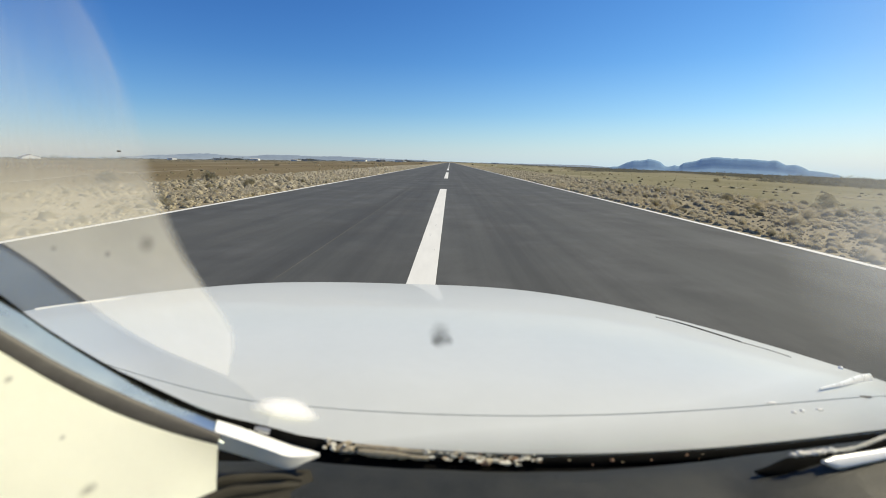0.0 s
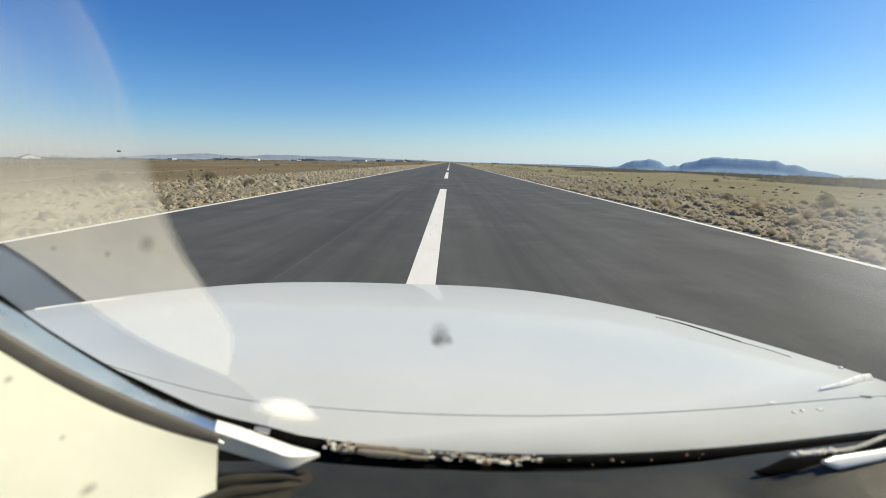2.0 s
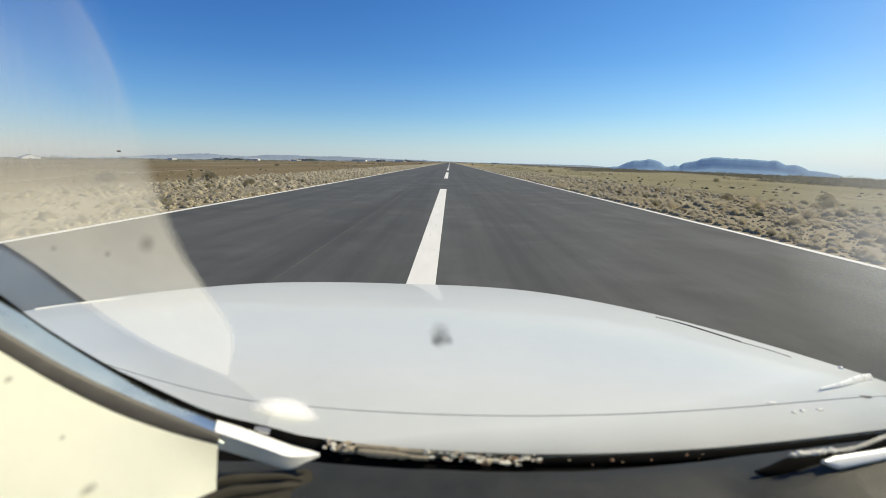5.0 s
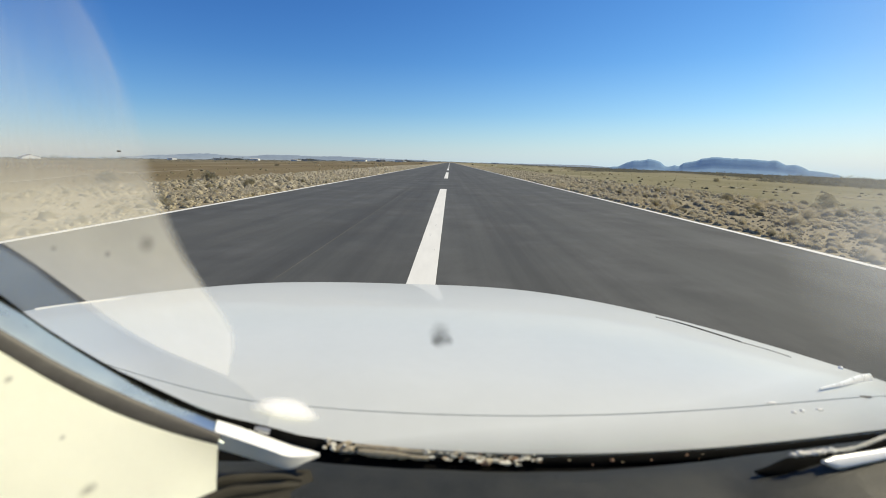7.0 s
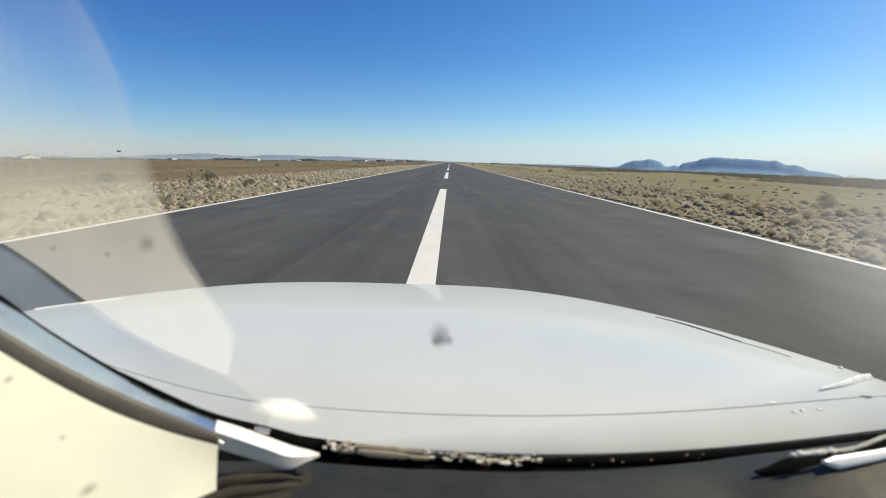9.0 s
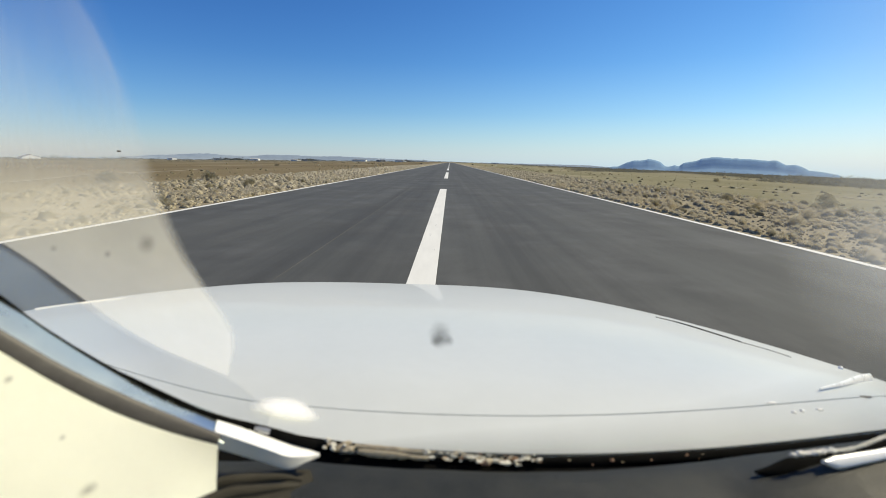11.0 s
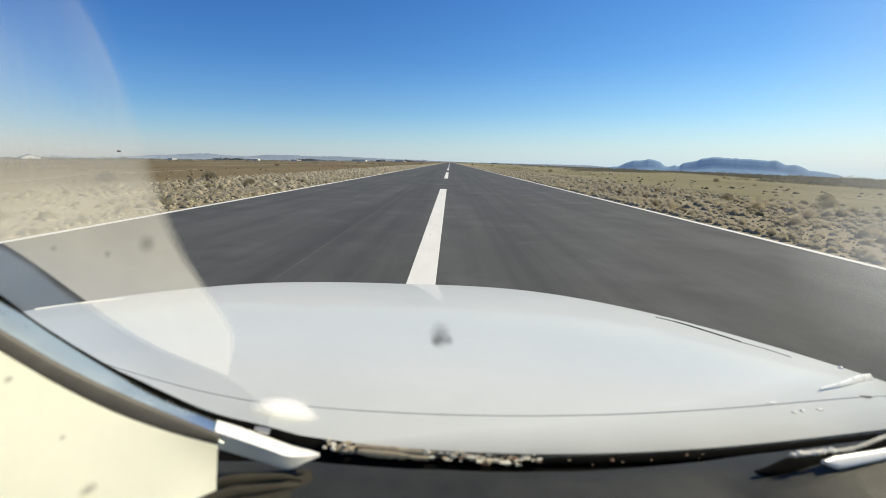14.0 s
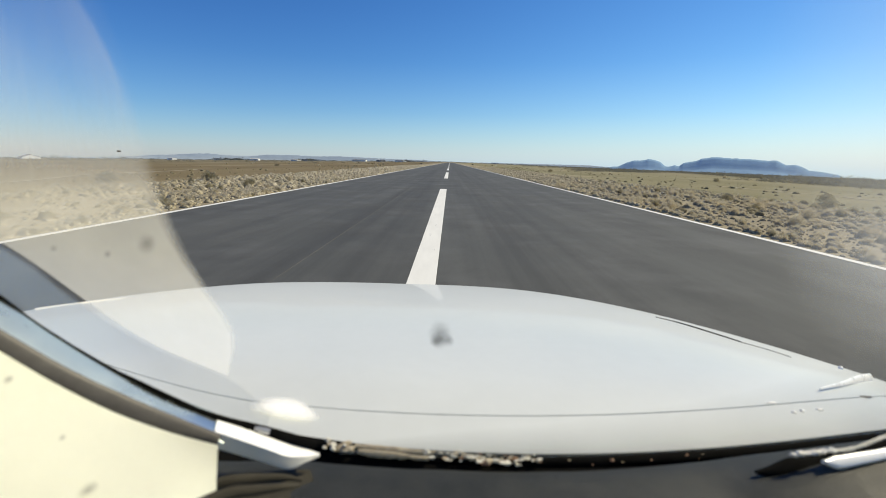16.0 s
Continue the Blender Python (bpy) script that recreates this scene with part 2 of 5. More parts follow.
def glint_material():
    """A painted glint: a white patch that fades out all round, faintly towards one side."""
    n = Nodes("painted_glint")
    uv = n.add("ShaderNodeTexCoord").outputs["UV"]
    across = n.math("ABSOLUTE", n.math("DIVIDE", n.math("SUBTRACT", n.axis(0, uv), 0.52), 0.48))
    side = n.math("SUBTRACT", n.axis(1, uv), 0.62)
    length = n.math("ABSOLUTE", n.math("DIVIDE", side, n.ramp(n.math("ADD", side, 0.5), (0.49, 0.62), (0.51, 0.38))))
    r = n.math("SQRT", n.math("ADD", n.math("POWER", across, 2.0), n.math("POWER", length, 2.0)))
    r = n.math("ADD", r, n.math("MULTIPLY", n.math("SUBTRACT", n.noise(120.0, 4.0, 0.6), 0.5), 0.25))
    return sheet_shader(n, n.ramp(r, (0.35, 0.97), (0.62, 0.6), (1.0, 0.0)), (0.98, 0.98, 1.0), 0.0)


def smear_material():
    """A soft-edged smear of dirt on acrylic."""
    n = Nodes("dirt_smear")
    coord = n.add("ShaderNodeTexCoord").outputs["Generated"]
    off = n.add("ShaderNodeVectorMath", operation="SUBTRACT")
    off.inputs[1].default_value = (0.5, 0.5, 0.5)
    n.link(coord, off.inputs[0])
    flat = n.add("ShaderNodeVectorMath", operation="MULTIPLY")
    flat.inputs[1].default_value = (1.0, 0.0, 1.0)
    n.link(off.outputs[0], flat.inputs[0])
    ln = n.add("ShaderNodeVectorMath", operation="LENGTH")
    n.link(flat.outputs[0], ln.inputs[0])
    r = n.math("ADD", ln.outputs["Value"], n.math("MULTIPLY", n.math("SUBTRACT", n.noise(150.0, 3.0), 0.5), 0.35))
    fac = n.ramp(r, (0.05, 0.5), (0.46, 0.0))
    d = n.add("ShaderNodeBsdfDiffuse")
    d.inputs[0].default_value = (0.10, 0.10, 0.09, 1)
    clear = n.add("ShaderNodeBsdfTransparent")
    mix = n.add("ShaderNodeMixShader")
    n.link(fac, mix.inputs[0])
    n.link(clear.outputs[0], mix.inputs[1])
    n.link(d.outputs[0], mix.inputs[2])
    n.link(mix.outputs[0], n.out.inputs[0])
    return n.m


def hazy_rock_material(name, scree, cliff, low, high):
    """Scree slopes below and darker rock above, seen from afar, with the distance haze mixed into both colours."""
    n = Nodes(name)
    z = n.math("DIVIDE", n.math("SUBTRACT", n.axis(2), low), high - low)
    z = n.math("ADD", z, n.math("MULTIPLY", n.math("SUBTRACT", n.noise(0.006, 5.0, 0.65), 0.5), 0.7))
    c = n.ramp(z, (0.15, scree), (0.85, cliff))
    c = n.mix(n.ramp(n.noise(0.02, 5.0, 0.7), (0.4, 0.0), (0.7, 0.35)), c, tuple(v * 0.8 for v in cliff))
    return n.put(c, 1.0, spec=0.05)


ASPHALT = asphalt_material()
WHITE_LINE = worn_paint_material("white_marking_paint", (0.74, 0.74, 0.71), (0.16, 0.16, 0.155))
YELLOW_LINE = worn_paint_material("yellow_marking_paint", (0.58, 0.40, 0.10), (0.14, 0.13, 0.11))
OLD_LINE = worn_paint_material("faded_marking_paint", (0.55, 0.50, 0.42), (0.33, 0.28, 0.21))
SCRATCH = simple("scratched_asphalt", (0.07, 0.07, 0.068), (0.125, 0.123, 0.118), 0.9, 2.0, spec=0.2)
GROUND = ground_material()
DIRT = simple("bare_earth", (0.29, 0.255, 0.185), (0.39, 0.35, 0.265), 0.95, 0.35, bump=0.01, spec=0.1)
OLD_PAVING = simple("weathered_paving", (0.27, 0.22, 0.16), (0.36, 0.30, 0.225), 0.9, 0.5, bump=0.01)
# the blue haze of distance is put into these colours
ROCK = hazy_rock_material("haze_blue_rock", (0.225, 0.35, 0.49), (0.20, 0.335, 0.495), -60.0, 90.0)
HILL = hazy_rock_material("haze_blue_hill", (0.31, 0.37, 0.43), (0.235, 0.30, 0.385), -40.0, 40.0)
DRY_TUFT = plant_material("dry_grass_tuft", (0.47, 0.41, 0.29), (0.70, 0.62, 0.47))
PALE_TUFT = plant_material("bleached_grass_tuft", (0.48, 0.42, 0.31), (0.72, 0.65, 0.51))
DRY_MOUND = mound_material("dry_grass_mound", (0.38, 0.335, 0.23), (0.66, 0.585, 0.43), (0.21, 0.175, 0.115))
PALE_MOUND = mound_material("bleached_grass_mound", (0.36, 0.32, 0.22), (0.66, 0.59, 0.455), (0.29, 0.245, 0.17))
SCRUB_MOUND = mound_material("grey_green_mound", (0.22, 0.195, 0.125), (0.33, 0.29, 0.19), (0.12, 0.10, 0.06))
SCRUB = plant_material("grey_green_scrub", (0.26, 0.235, 0.16), (0.41, 0.37, 0.26))
FAR_SCRUB = plant_material("far_scrub_leaf", (0.155, 0.152, 0.12), (0.235, 0.225, 0.18))
PINE = plant_material("dark_conifer_leaf", (0.022, 0.035, 0.018), (0.05, 0.065, 0.035))
BARK = simple("bark", (0.10, 0.075, 0.05), (0.19, 0.15, 0.11), 0.95, 6.0, bump=0.02)
TWIG = simple("twig", (0.13, 0.10, 0.07), (0.2, 0.16, 0.12), 0.95, 20.0)
WHITE_PAINT = simple("white_gloss_paint", (0.562, 0.594, 0.607), (0.605, 0.638, 0.652), 0.45, 5.0, coat=0.24, spec=0.3)
CREAM = simple("cream_cabin_trim", (0.90, 0.905, 0.80), (0.94, 0.945, 0.84), 0.55, 18.0, bump=0.0004)
CHROME = simple("brushed_chrome", (0.66, 0.76, 0.72), (0.75, 0.83, 0.79), 0.3, 40.0, metal=1.0)
# near-white base that puts the sun glints of metal into its colour
GLINT_WHITE = simple("glint_white_aluminium", (0.92, 0.92, 0.93), (0.97, 0.97, 0.97), 0.3, 40.0, metal=0.08)
RUBBER = simple("black_rubber", (0.004, 0.004, 0.004), (0.009, 0.009, 0.009), 0.85, 60.0, bump=0.0003, spec=0.02)
GLARE = simple("glareshield_vinyl", (0.050, 0.055, 0.058), (0.080, 0.086, 0.090), 0.52, 60.0, bump=0.0006, spec=0.4)
# taupe chosen to offset the blue shade on the glareshield
FOLD = simple("shade_warming_vinyl", (0.032, 0.029, 0.022), (0.058, 0.052, 0.04), 0.75, 60.0, bump=0.0006, spec=0.2)
SEALANT = simple("dried_sealant", (0.26, 0.20, 0.13), (0.62, 0.54, 0.41), 0.6, 220.0, bump=0.001)
PALE_SEALANT = simple("pale_sealant", (0.50, 0.47, 0.40), (0.80, 0.78, 0.72), 0.5, 220.0, bump=0.001)
RUST_SEALANT = simple("rusty_sealant", (0.20, 0.10, 0.06), (0.40, 0.24, 0.15), 0.7, 220.0, bump=0.001)
DARK_TRIM = simple("dark_grey_trim", (0.07, 0.065, 0.062), (0.115, 0.108, 0.103), 0.5, 40.0, spec=0.3)
STEEL = simple("bare_steel", (0.55, 0.555, 0.56), (0.68, 0.68, 0.68), 0.46, 40.0, metal=1.0)
SIDE_REFLECTION = side_veil_material()
RIGHT_HAZE = veil_material("right_haze_acrylic", (0.90, 0.91, 0.89), 0.5, ((0.0, 0.0), (0.14, 0.35), (0.42, 1.0), (0.6, 0.7), (0.75, 0.35), (1.0, 0.25)), ((0.0, 1.0), (1.0, 0.0)))
GLINT = glint_material()
EDGE_REFLECTION = veil_material("edge_reflection_acrylic", (0.42, 0.52, 0.64), 0.46, ((0.0, 0.35), (1.0, 1.0)), ((0.0, 0.75), (0.25, 1.0), (0.88, 1.0), (1.0, 0.0)))
SMEAR = smear_material()
BASE_SHADE = veil_material("base_shade_acrylic", (0.25, 0.285, 0.30), 0.52, ((0.0, 1.0), (1.0, 1.0)), ((0.0, 1.0), (0.3, 0.62), (1.0, 0.0)))
SHEET_WHITE = simple("white_metal_sheeting", (0.66, 0.66, 0.64), (0.76, 0.76, 0.74), 0.5, 0.4)
SHEET_GREY = simple("grey_metal_sheeting", (0.22, 0.225, 0.23), (0.30, 0.30, 0.30), 0.6, 0.4)
DARK_PANEL = simple("black_sign_panel", (0.018, 0.018, 0.018), (0.03, 0.03, 0.03), 0.5, 8.0)
POST_WHITE = simple("white_post_paint", (0.66, 0.65, 0.62), (0.74, 0.73, 0.7), 0.6, 20.0)


# ---------------------------------------------------------------- builders
def mesh_of(name, verts, faces, material, smooth=False):
    me = bpy.data.meshes.new(name)
    me.from_pydata([tuple(v) for v in verts], [], [tuple(f) for f in faces])
    me.materials.append(material)
    if smooth:
        me.polygons.foreach_set("use_smooth", [True] * len(me.polygons))
    me.update()
    return me


def part(name, bm, material, parent, label=""):
    """Links a bmesh as one mesh object under a thing or a part."""
    me = bpy.data.meshes.new(name)
    bmesh.ops.recalc_face_normals(bm, faces=bm.faces)
    bm.to_mesh(me)
    bm.free()
    me.materials.append(material)
    ob = new(name, me)
    if parent:
        ob.parent = parent
        ob.matrix_parent_inverse = Matrix.Translation(-parent.matrix_world.translation) if parent.type == "EMPTY" else Matrix()
    return tagged(ob, label)


def smooth(ob):
    ob.data.polygons.foreach_set("use_smooth", [True] * len(ob.data.polygons))
    ob.data.set_sharp_from_angle(angle=radians(40))
    return ob


def box_bm(x0, x1, y0, y1, z0, z1, bevel=0.0):
    bm = bmesh.new()
    bmesh.ops.create_cube(bm, size=1.0)
    for v in bm.verts:
        v.co = Vector(((x0 + x1) / 2 + v.co.x * (x1 - x0), (y0 + y1) / 2 + v.co.y * (y1 - y0), (z0 + z1) / 2 + v.co.z * (z1 - z0)))
    if bevel:
        bmesh.ops.bevel(bm, geom=list(bm.edges), offset=bevel, segments=2, affect="EDGES")
    return bm


def spline(points, n):
    """A smooth line through points (Catmull-Rom), as n+1 vectors."""
    p = [Vector(q) for q in points]
    p = [2 * p[0] - p[1]] + p + [2 * p[-1] - p[-2]]
    out, seg = [], len(p) - 3
    for i in range(n + 1):
        u = i / n * seg
        k = min(int(u), seg - 1)
        t = u - k
        a, b, c, d = p[k:k + 4]
        out.append(0.5 * ((2 * b) + (c - a) * t + (2 * a - 5 * b + 4 * c - d) * t * t + (3 * b - a - 3 * c + d) * t ** 3))
    return out


def sweep_bm(line, wide, deep, facing, sides=14):
    """A closed bar of oval section along a line; wide(t) and deep(t) are half sizes; the flat side looks to facing."""
    bm = bmesh.new()
    rings = []
    n = len(line) - 1
    for i, c in enumerate(line):
        tan = (line[min(i + 1, n)] - line[max(i - 1, 0)]).normalized()
        out = (Vector(facing) - c)
        out = (out - tan * out.dot(tan)).normalized()
        across = tan.cross(out)
        t = i / n
        rings.append([bm.verts.new(c + across * math.cos(a) * wide(t) + out * math.sin(a) * deep(t))
                      for a in (2 * math.pi * k / sides for k in range(sides))])
    for r, s in zip(rings, rings[1:]):
        for k in range(sides):
            bm.faces.new((r[k], r[(k + 1) % sides], s[(k + 1) % sides], s[k]))
    bm.faces.new(rings[0][::-1])
    bm.faces.new(rings[-1])
    return bm


# ---------------------------------------------------------------- ground
def ground_z(x, y):
    """The runway lies on a very broad swell that falls away to both sides."""
    return -(0.019 if x > 0 else 0.0125) * (math.sqrt(x * x + 3600.0) - 60.0)


def ground_zs(x):
    return -np.where(x > 0, 0.019, 0.0125) * (np.sqrt(x * x + 3600.0) - 60.0)


def make_ground():
    xs = sorted({s * v for v in (0, 9.3, 11, 13, 15, 18, 21, 24, 27, 30, 33, 37, 41, 46, 52, 60, 70, 85, 110, 140, 180, 220, 300, 400, 600, 900, 1300, 1800, 2400, 3200, 4000, 4800) for s in (-1, 1)})
    ys = [-4800, -3000, -1800, -1000, -700] + list(range(-600, 601, 25)) + [680, 800, 1000, 1300, 1700, 2200, 2900, 3700, 4800]
    verts = [(x, y, ground_z(x, y) - (0.05 if abs(x) < 9.2 else 0.02)
              + (0.06 * noise.noise(Vector((x * 0.07, y * 0.03, 3.0))) if abs(x) > 13 else 0.0)) for y in ys for x in xs]
    w = len(xs)
    faces = [(j * w + i, j * w + i + 1, (j + 1) * w + i + 1, (j + 1) * w + i) for j in range(len(ys) - 1) for i in range(w - 1)]
    return tagged(new("ground", mesh_of("ground", verts, faces, GROUND, True)), "dry sandy veld with straw-coloured grass to the horizon", "ground", kind="structure")


ground = make_ground()
RW, LINE_W = 9.05, 0.21


def strip(name, x0, x1, y0, y1, z, material, parent=None, label="", thick=0.004, cell=10.0):
    """A flat marking or slab, cut into cells along its length."""
    n = max(1, int((y1 - y0) / cell))
    verts, faces = [], []
    for i in range(n + 1):
        y = y0 + (y1 - y0) * i / n
        verts += [(x0, y, z - thick), (x0, y, z), (x1, y, z), (x1, y, z - thick)]
    for i in range(n):
        a, b = i * 4, i * 4 + 4
        faces += [(a + 1, a + 2, b + 2, b + 1), (a, a + 1, b + 1, b), (a + 2, a + 3, b + 3, b + 2)]
    faces += [(0, 3, 2, 1), (n * 4, n * 4 + 1, n * 4 + 2, n * 4 + 3)]
    ob = new(name, mesh_of(name, verts, faces, material))
    if parent:
        ob.parent = parent
    return tagged(ob, label)


runway = strip("runway", -RW, RW, -760.0, 1450.0, 0.0, ASPHALT, thick=0.08)
tagged(runway, "dark grey asphalt runway with tyre rubber streaks", "runway", kind="structure")
for s in (-1, 1):
    a, b = sorted((s * (RW - 0.05), s * (RW - 0.05 - LINE_W)))
    strip("edge_line", a, b, -760.0, 1450.0, 0.004, WHITE_LINE, runway, "white painted runway edge line")
dash_mesh = None
for k in range(-15, 29):
    if dash_mesh is None:
        first = strip("centreline_dash", -0.225, 0.225, 0.0, 30.0, 0.004, WHITE_LINE, runway)
        dash_mesh = first.data
        first.location = (0, 1.0 + 50 * k, 0)
    else:
        d = new("centreline_dash", dash_mesh)
        d.parent, d.location = runway, (0, 1.0 + 50 * k, 0)

# a long pale scratch in the surface
strip("surface_scratch", -2.30, -2.28, -30.0, 64.0, 0.0035, SCRATCH, runway, "long thin pale scratch in the asphalt")

# ---------------------------------------------------------------- the aircraft
AX, ATOP, ASLOPE, ALEN, APOW, AWIDE, BPOW, TAPER, SKEW, CROWN = 0.2947, 1.6781, 0.0746, 1.902, 2.0106, 1.0607, 5.24, 0.647, -0.05, 0.0128


def nose_axis(y):
    return AX + SKEW * y


def nose_half(y):
    t = min(max(y - 0.2, 0.0) / ALEN, 1.25)
    return AWIDE * (1 - TAPER * t * t)


def nose_z(x, y):
    """Height of the upper skin of the nose, very slightly wavy as beaten sheet is."""
    t = max(y - 0.2, 0.0) / ALEN
    d = x - nose_axis(y)
    gutter = max(0.0, 1 - (y - base_y(x)) / 0.12)
    wave = 0.0011 * noise.noise(Vector((x * 4.2, y * 2.6, 4.0))) * min(max((y - 0.4) / 0.2, 0.0), 1.0)
    return ATOP - ASLOPE * y - 0.3 * t ** APOW - CROWN * d * d - 0.3 * (abs(d) / nose_half(y)) ** BPOW - 0.016 * gutter * gutter + wave


def seam_y(x):
    d = x - 0.42
    return 0.333 + 0.011 * d + 0.5778 * d * d - 0.1457 * d ** 3


def base_y(x):
    d = min(max(x - 0.42, -0.2), 0.6)
    return 0.2899 - 0.0215 * d + 0.7205 * d * d - 0.3794 * d ** 3


def along(*sizes):
    """A size that runs evenly through the given ones from the start to the end of a bar."""
    return lambda t: float(np.interp(t, np.linspace(0, 1, len(sizes)), sizes))


aircraft = new("light_aircraft")
tagged(aircraft, "white light aircraft nose with glossy cowling, on runway centreline", "aircraft")


def skin_bm(y_from, y_to, nu, nv, thick):
    """A shell of the nose skin between two lines across it, y_from(x) and y_to(x)."""
    bm = bmesh.new()
    top, low = [], []
    for j in range(nv + 1):
        row, under = [], []
        for i in range(nu + 1):
            u = -1 + 2 * i / nu
            u = math.copysign(abs(u) ** 0.8, u) * 1.04
            guess = 0.4
            for _ in range(6):
                x = nose_axis(guess) + u * nose_half(guess)
                a, b = y_from(x), y_to(x)
                guess = a + (b - a) * (j / nv)
            x = nose_axis(guess) + u * nose_half(guess)
            z = nose_z(x, guess)
            row.append(bm.verts.new((x, guess, z)))
            under.append(bm.verts.new((x, guess, z - thick)))
        top.append(row)
        low.append(under)
    for j in range(nv):
        for i in range(nu):
            bm.faces.new((top[j][i], top[j][i + 1], top[j + 1][i + 1], top[j + 1][i]))
            bm.faces.new((low[j][i], low[j + 1][i], low[j + 1][i + 1], low[j][i + 1]))
    for j in range(nv):
        for i in (0, nu):
            bm.faces.new((top[j][i], top[j + 1][i], low[j + 1][i], low[j][i]))
    for i in range(nu):
        for j in (0, nv):
            bm.faces.new((top[j][i], top[j][i + 1], low[j][i + 1], low[j][i]))
    return bm


cowl = smooth(part("cowling", skin_bm(lambda x: seam_y(x) + 0.0006, lambda x: 2.05, 110, 110, 0.004), WHITE_PAINT, aircraft, "glossy white engine cowling"))
smooth(part("scuttle_panel", skin_bm(base_y, lambda x: max(seam_y(x) - 0.0006, base_y(x) + 0.004), 96, 12, 0.004), WHITE_PAINT, aircraft, "white panel ahead of the windscreen"))
# lining that closes the slot between the two panels
part("seam_backing", skin_bm(lambda x: seam_y(x) - 0.004, lambda x: seam_y(x) + 0.006, 64, 2, 0.003), DARK_TRIM, aircraft, "dark seam lining").location.z -= 0.006


def on_nose(pts, lift):
    return [Vector((x, y, nose_z(x, y) + lift)) for x, y in pts]


# side panel joint, hinge strip, latch bar and fasteners on the cowling
joint = on_nose([(0.7876, 0.7861), (0.8076, 0.7445), (0.82, 0.6814), (0.8324, 0.618)], 0.0004)
smooth(part("panel_joint", sweep_bm(spline(joint, 24), along(0.0006, 0.0022, 0.0018), lambda t: 0.0008, (0.4, 0, 3), 8), RUBBER, cowl, "thin dark panel joint"))
joint = on_nose([(0.8324, 0.618), (0.8508, 0.586), (0.8592, 0.5562)], 0.0002)
smooth(part("panel_joint", sweep_bm(spline(joint, 16), along(0.0009, 0.0007), lambda t: 0.0005, (0.4, 0, 3), 8), DARK_TRIM, cowl, "thin dark panel joint"))
# the highlight along the cowling's edge is put into this white strip
hinge = on_nose([(-0.3074, 0.7172), (-0.2848, 0.7452), (-0.2601, 0.7647), (-0.2389, 0.791), (-0.2183, 0.8142)], 0.001)
smooth(part("hinge_glint_strip", sweep_bm(spline(hinge, 20), along(0.0028, 0.0026, 0.002, 0.001), lambda t: 0.001, (0.4, 0, 3), 8), POST_WHITE, cowl, "white hinge strip with the edge highlight in its colour"))
# latch and fasteners carry their glints as near-white colour
latch = on_nose([(0.7822, 0.4208), (0.828, 0.446), (0.8779, 0.4793), (0.915, 0.503)], 0.003)
smooth(part("latch_bar", sweep_bm(spline(latch, 20), along(0.001, 0.0024, 0.004, 0.005), along(0.0006, 0.0012, 0.0016), (0.4, -0.6, 2.2), 12), GLINT_WHITE, cowl, "latch bar with its glint in the white colour"))


def stud_bm(c, rx, ry, h):
    bm = bmesh.new()
    bmesh.ops.create_cone(bm, cap_ends=True, segments=14, radius1=1.0, radius2=0.7, depth=1.0)
    bmesh.ops.bevel(bm, geom=[e for e in bm.edges if e.calc_face_angle(0) > 0.6], offset=0.15, segments=1, affect="EDGES")
    for v in bm.verts:
        v.co = Vector((v.co.x * rx, v.co.y * ry, v.co.z * h)) + Vector(c)
    return bm


for x, y, rx, ry, h in ((0.7173, 0.3701, 0.0024, 0.0022, 0.0012), (0.7286, 0.3747, 0.0024, 0.0022, 0.0012), (0.7496, 0.3811, 0.0044, 0.0018, 0.0012), (0.7051, 0.3821, 0.0062, 0.0014, 0.0012), (0.9137, 0.5425, 0.003, 0.003, 0.003)):
    smooth(part("fastener", stud_bm((x, y, nose_z(x, y) + h / 2), rx, ry, h), GLINT_WHITE, cowl, "small fastener with its glint in the white colour"))
smooth(part("slot", stud_bm((0.8346, 0.4265, nose_z(0.8346, 0.4265) + 0.0005), 0.009, 0.0022, 0.001), DARK_TRIM, cowl, "dark slot in the cowling edge"))

# lower nose and belly, which close the cowling from below
bm = bmesh.new()
rings = []
for j in range(22):
    y = -1.74 + 3.78 * j / 21
    w = nose_half(max(y, 0.2)) * 0.99
    zc = nose_z(nose_axis(y) + w * 0.97, max(y, 0.35)) - 0.02
    ring = []
    for k in range(13):
        a = math.pi * k / 12
        ring.append(bm.verts.new((nose_axis(y) + w * math.cos(a), y, zc - (zc - 0.72) * math.sin(a) ** 0.6)))
    rings.append(ring)
for r, s in zip(rings, rings[1:]):
    for k in range(12):
        bm.faces.new((r[k], r[k + 1], s[k + 1], s[k]))
bm.faces.new(rings[0])
bm.faces.new(rings[-1])
smooth(part("belly", bm, WHITE_PAINT, aircraft, "white lower fuselage"))

# cabin, unseen: roof, rear wall, sills and posts, which close the place over and behind the camera
# the roof is added to keep some sky light off the nose
for label, pts in (("cabin_roof", [(-0.62, 2.02), (-0.45, 2.2), (0.0, 2.29), (0.4, 2.31), (0.8, 2.29), (1.2, 2.2), (1.37, 2.02)]),):
    bm = bmesh.new()
    edge = spline([(x, 0, z) for x, z in pts], 28)
    lines = [[bm.verts.new((c.x, y - 0.06 * abs(c.x - 0.38), c.z - drop)) for c in edge] for y, drop in ((-0.02, 0.03), (-0.10, 0.0), (-0.6, -0.02), (-1.2, 0.0), (-1.7, 0.08))]
    for r, s in zip(lines, lines[1:]):
        for k in range(28):
            bm.faces.new((r[k], r[k + 1], s[k + 1], s[k]))
    bmesh.ops.solidify(bm, geom=list(bm.faces), thickness=0.03)
    smooth(part(label, bm, WHITE_PAINT, aircraft, "unseen white cabin roof"))
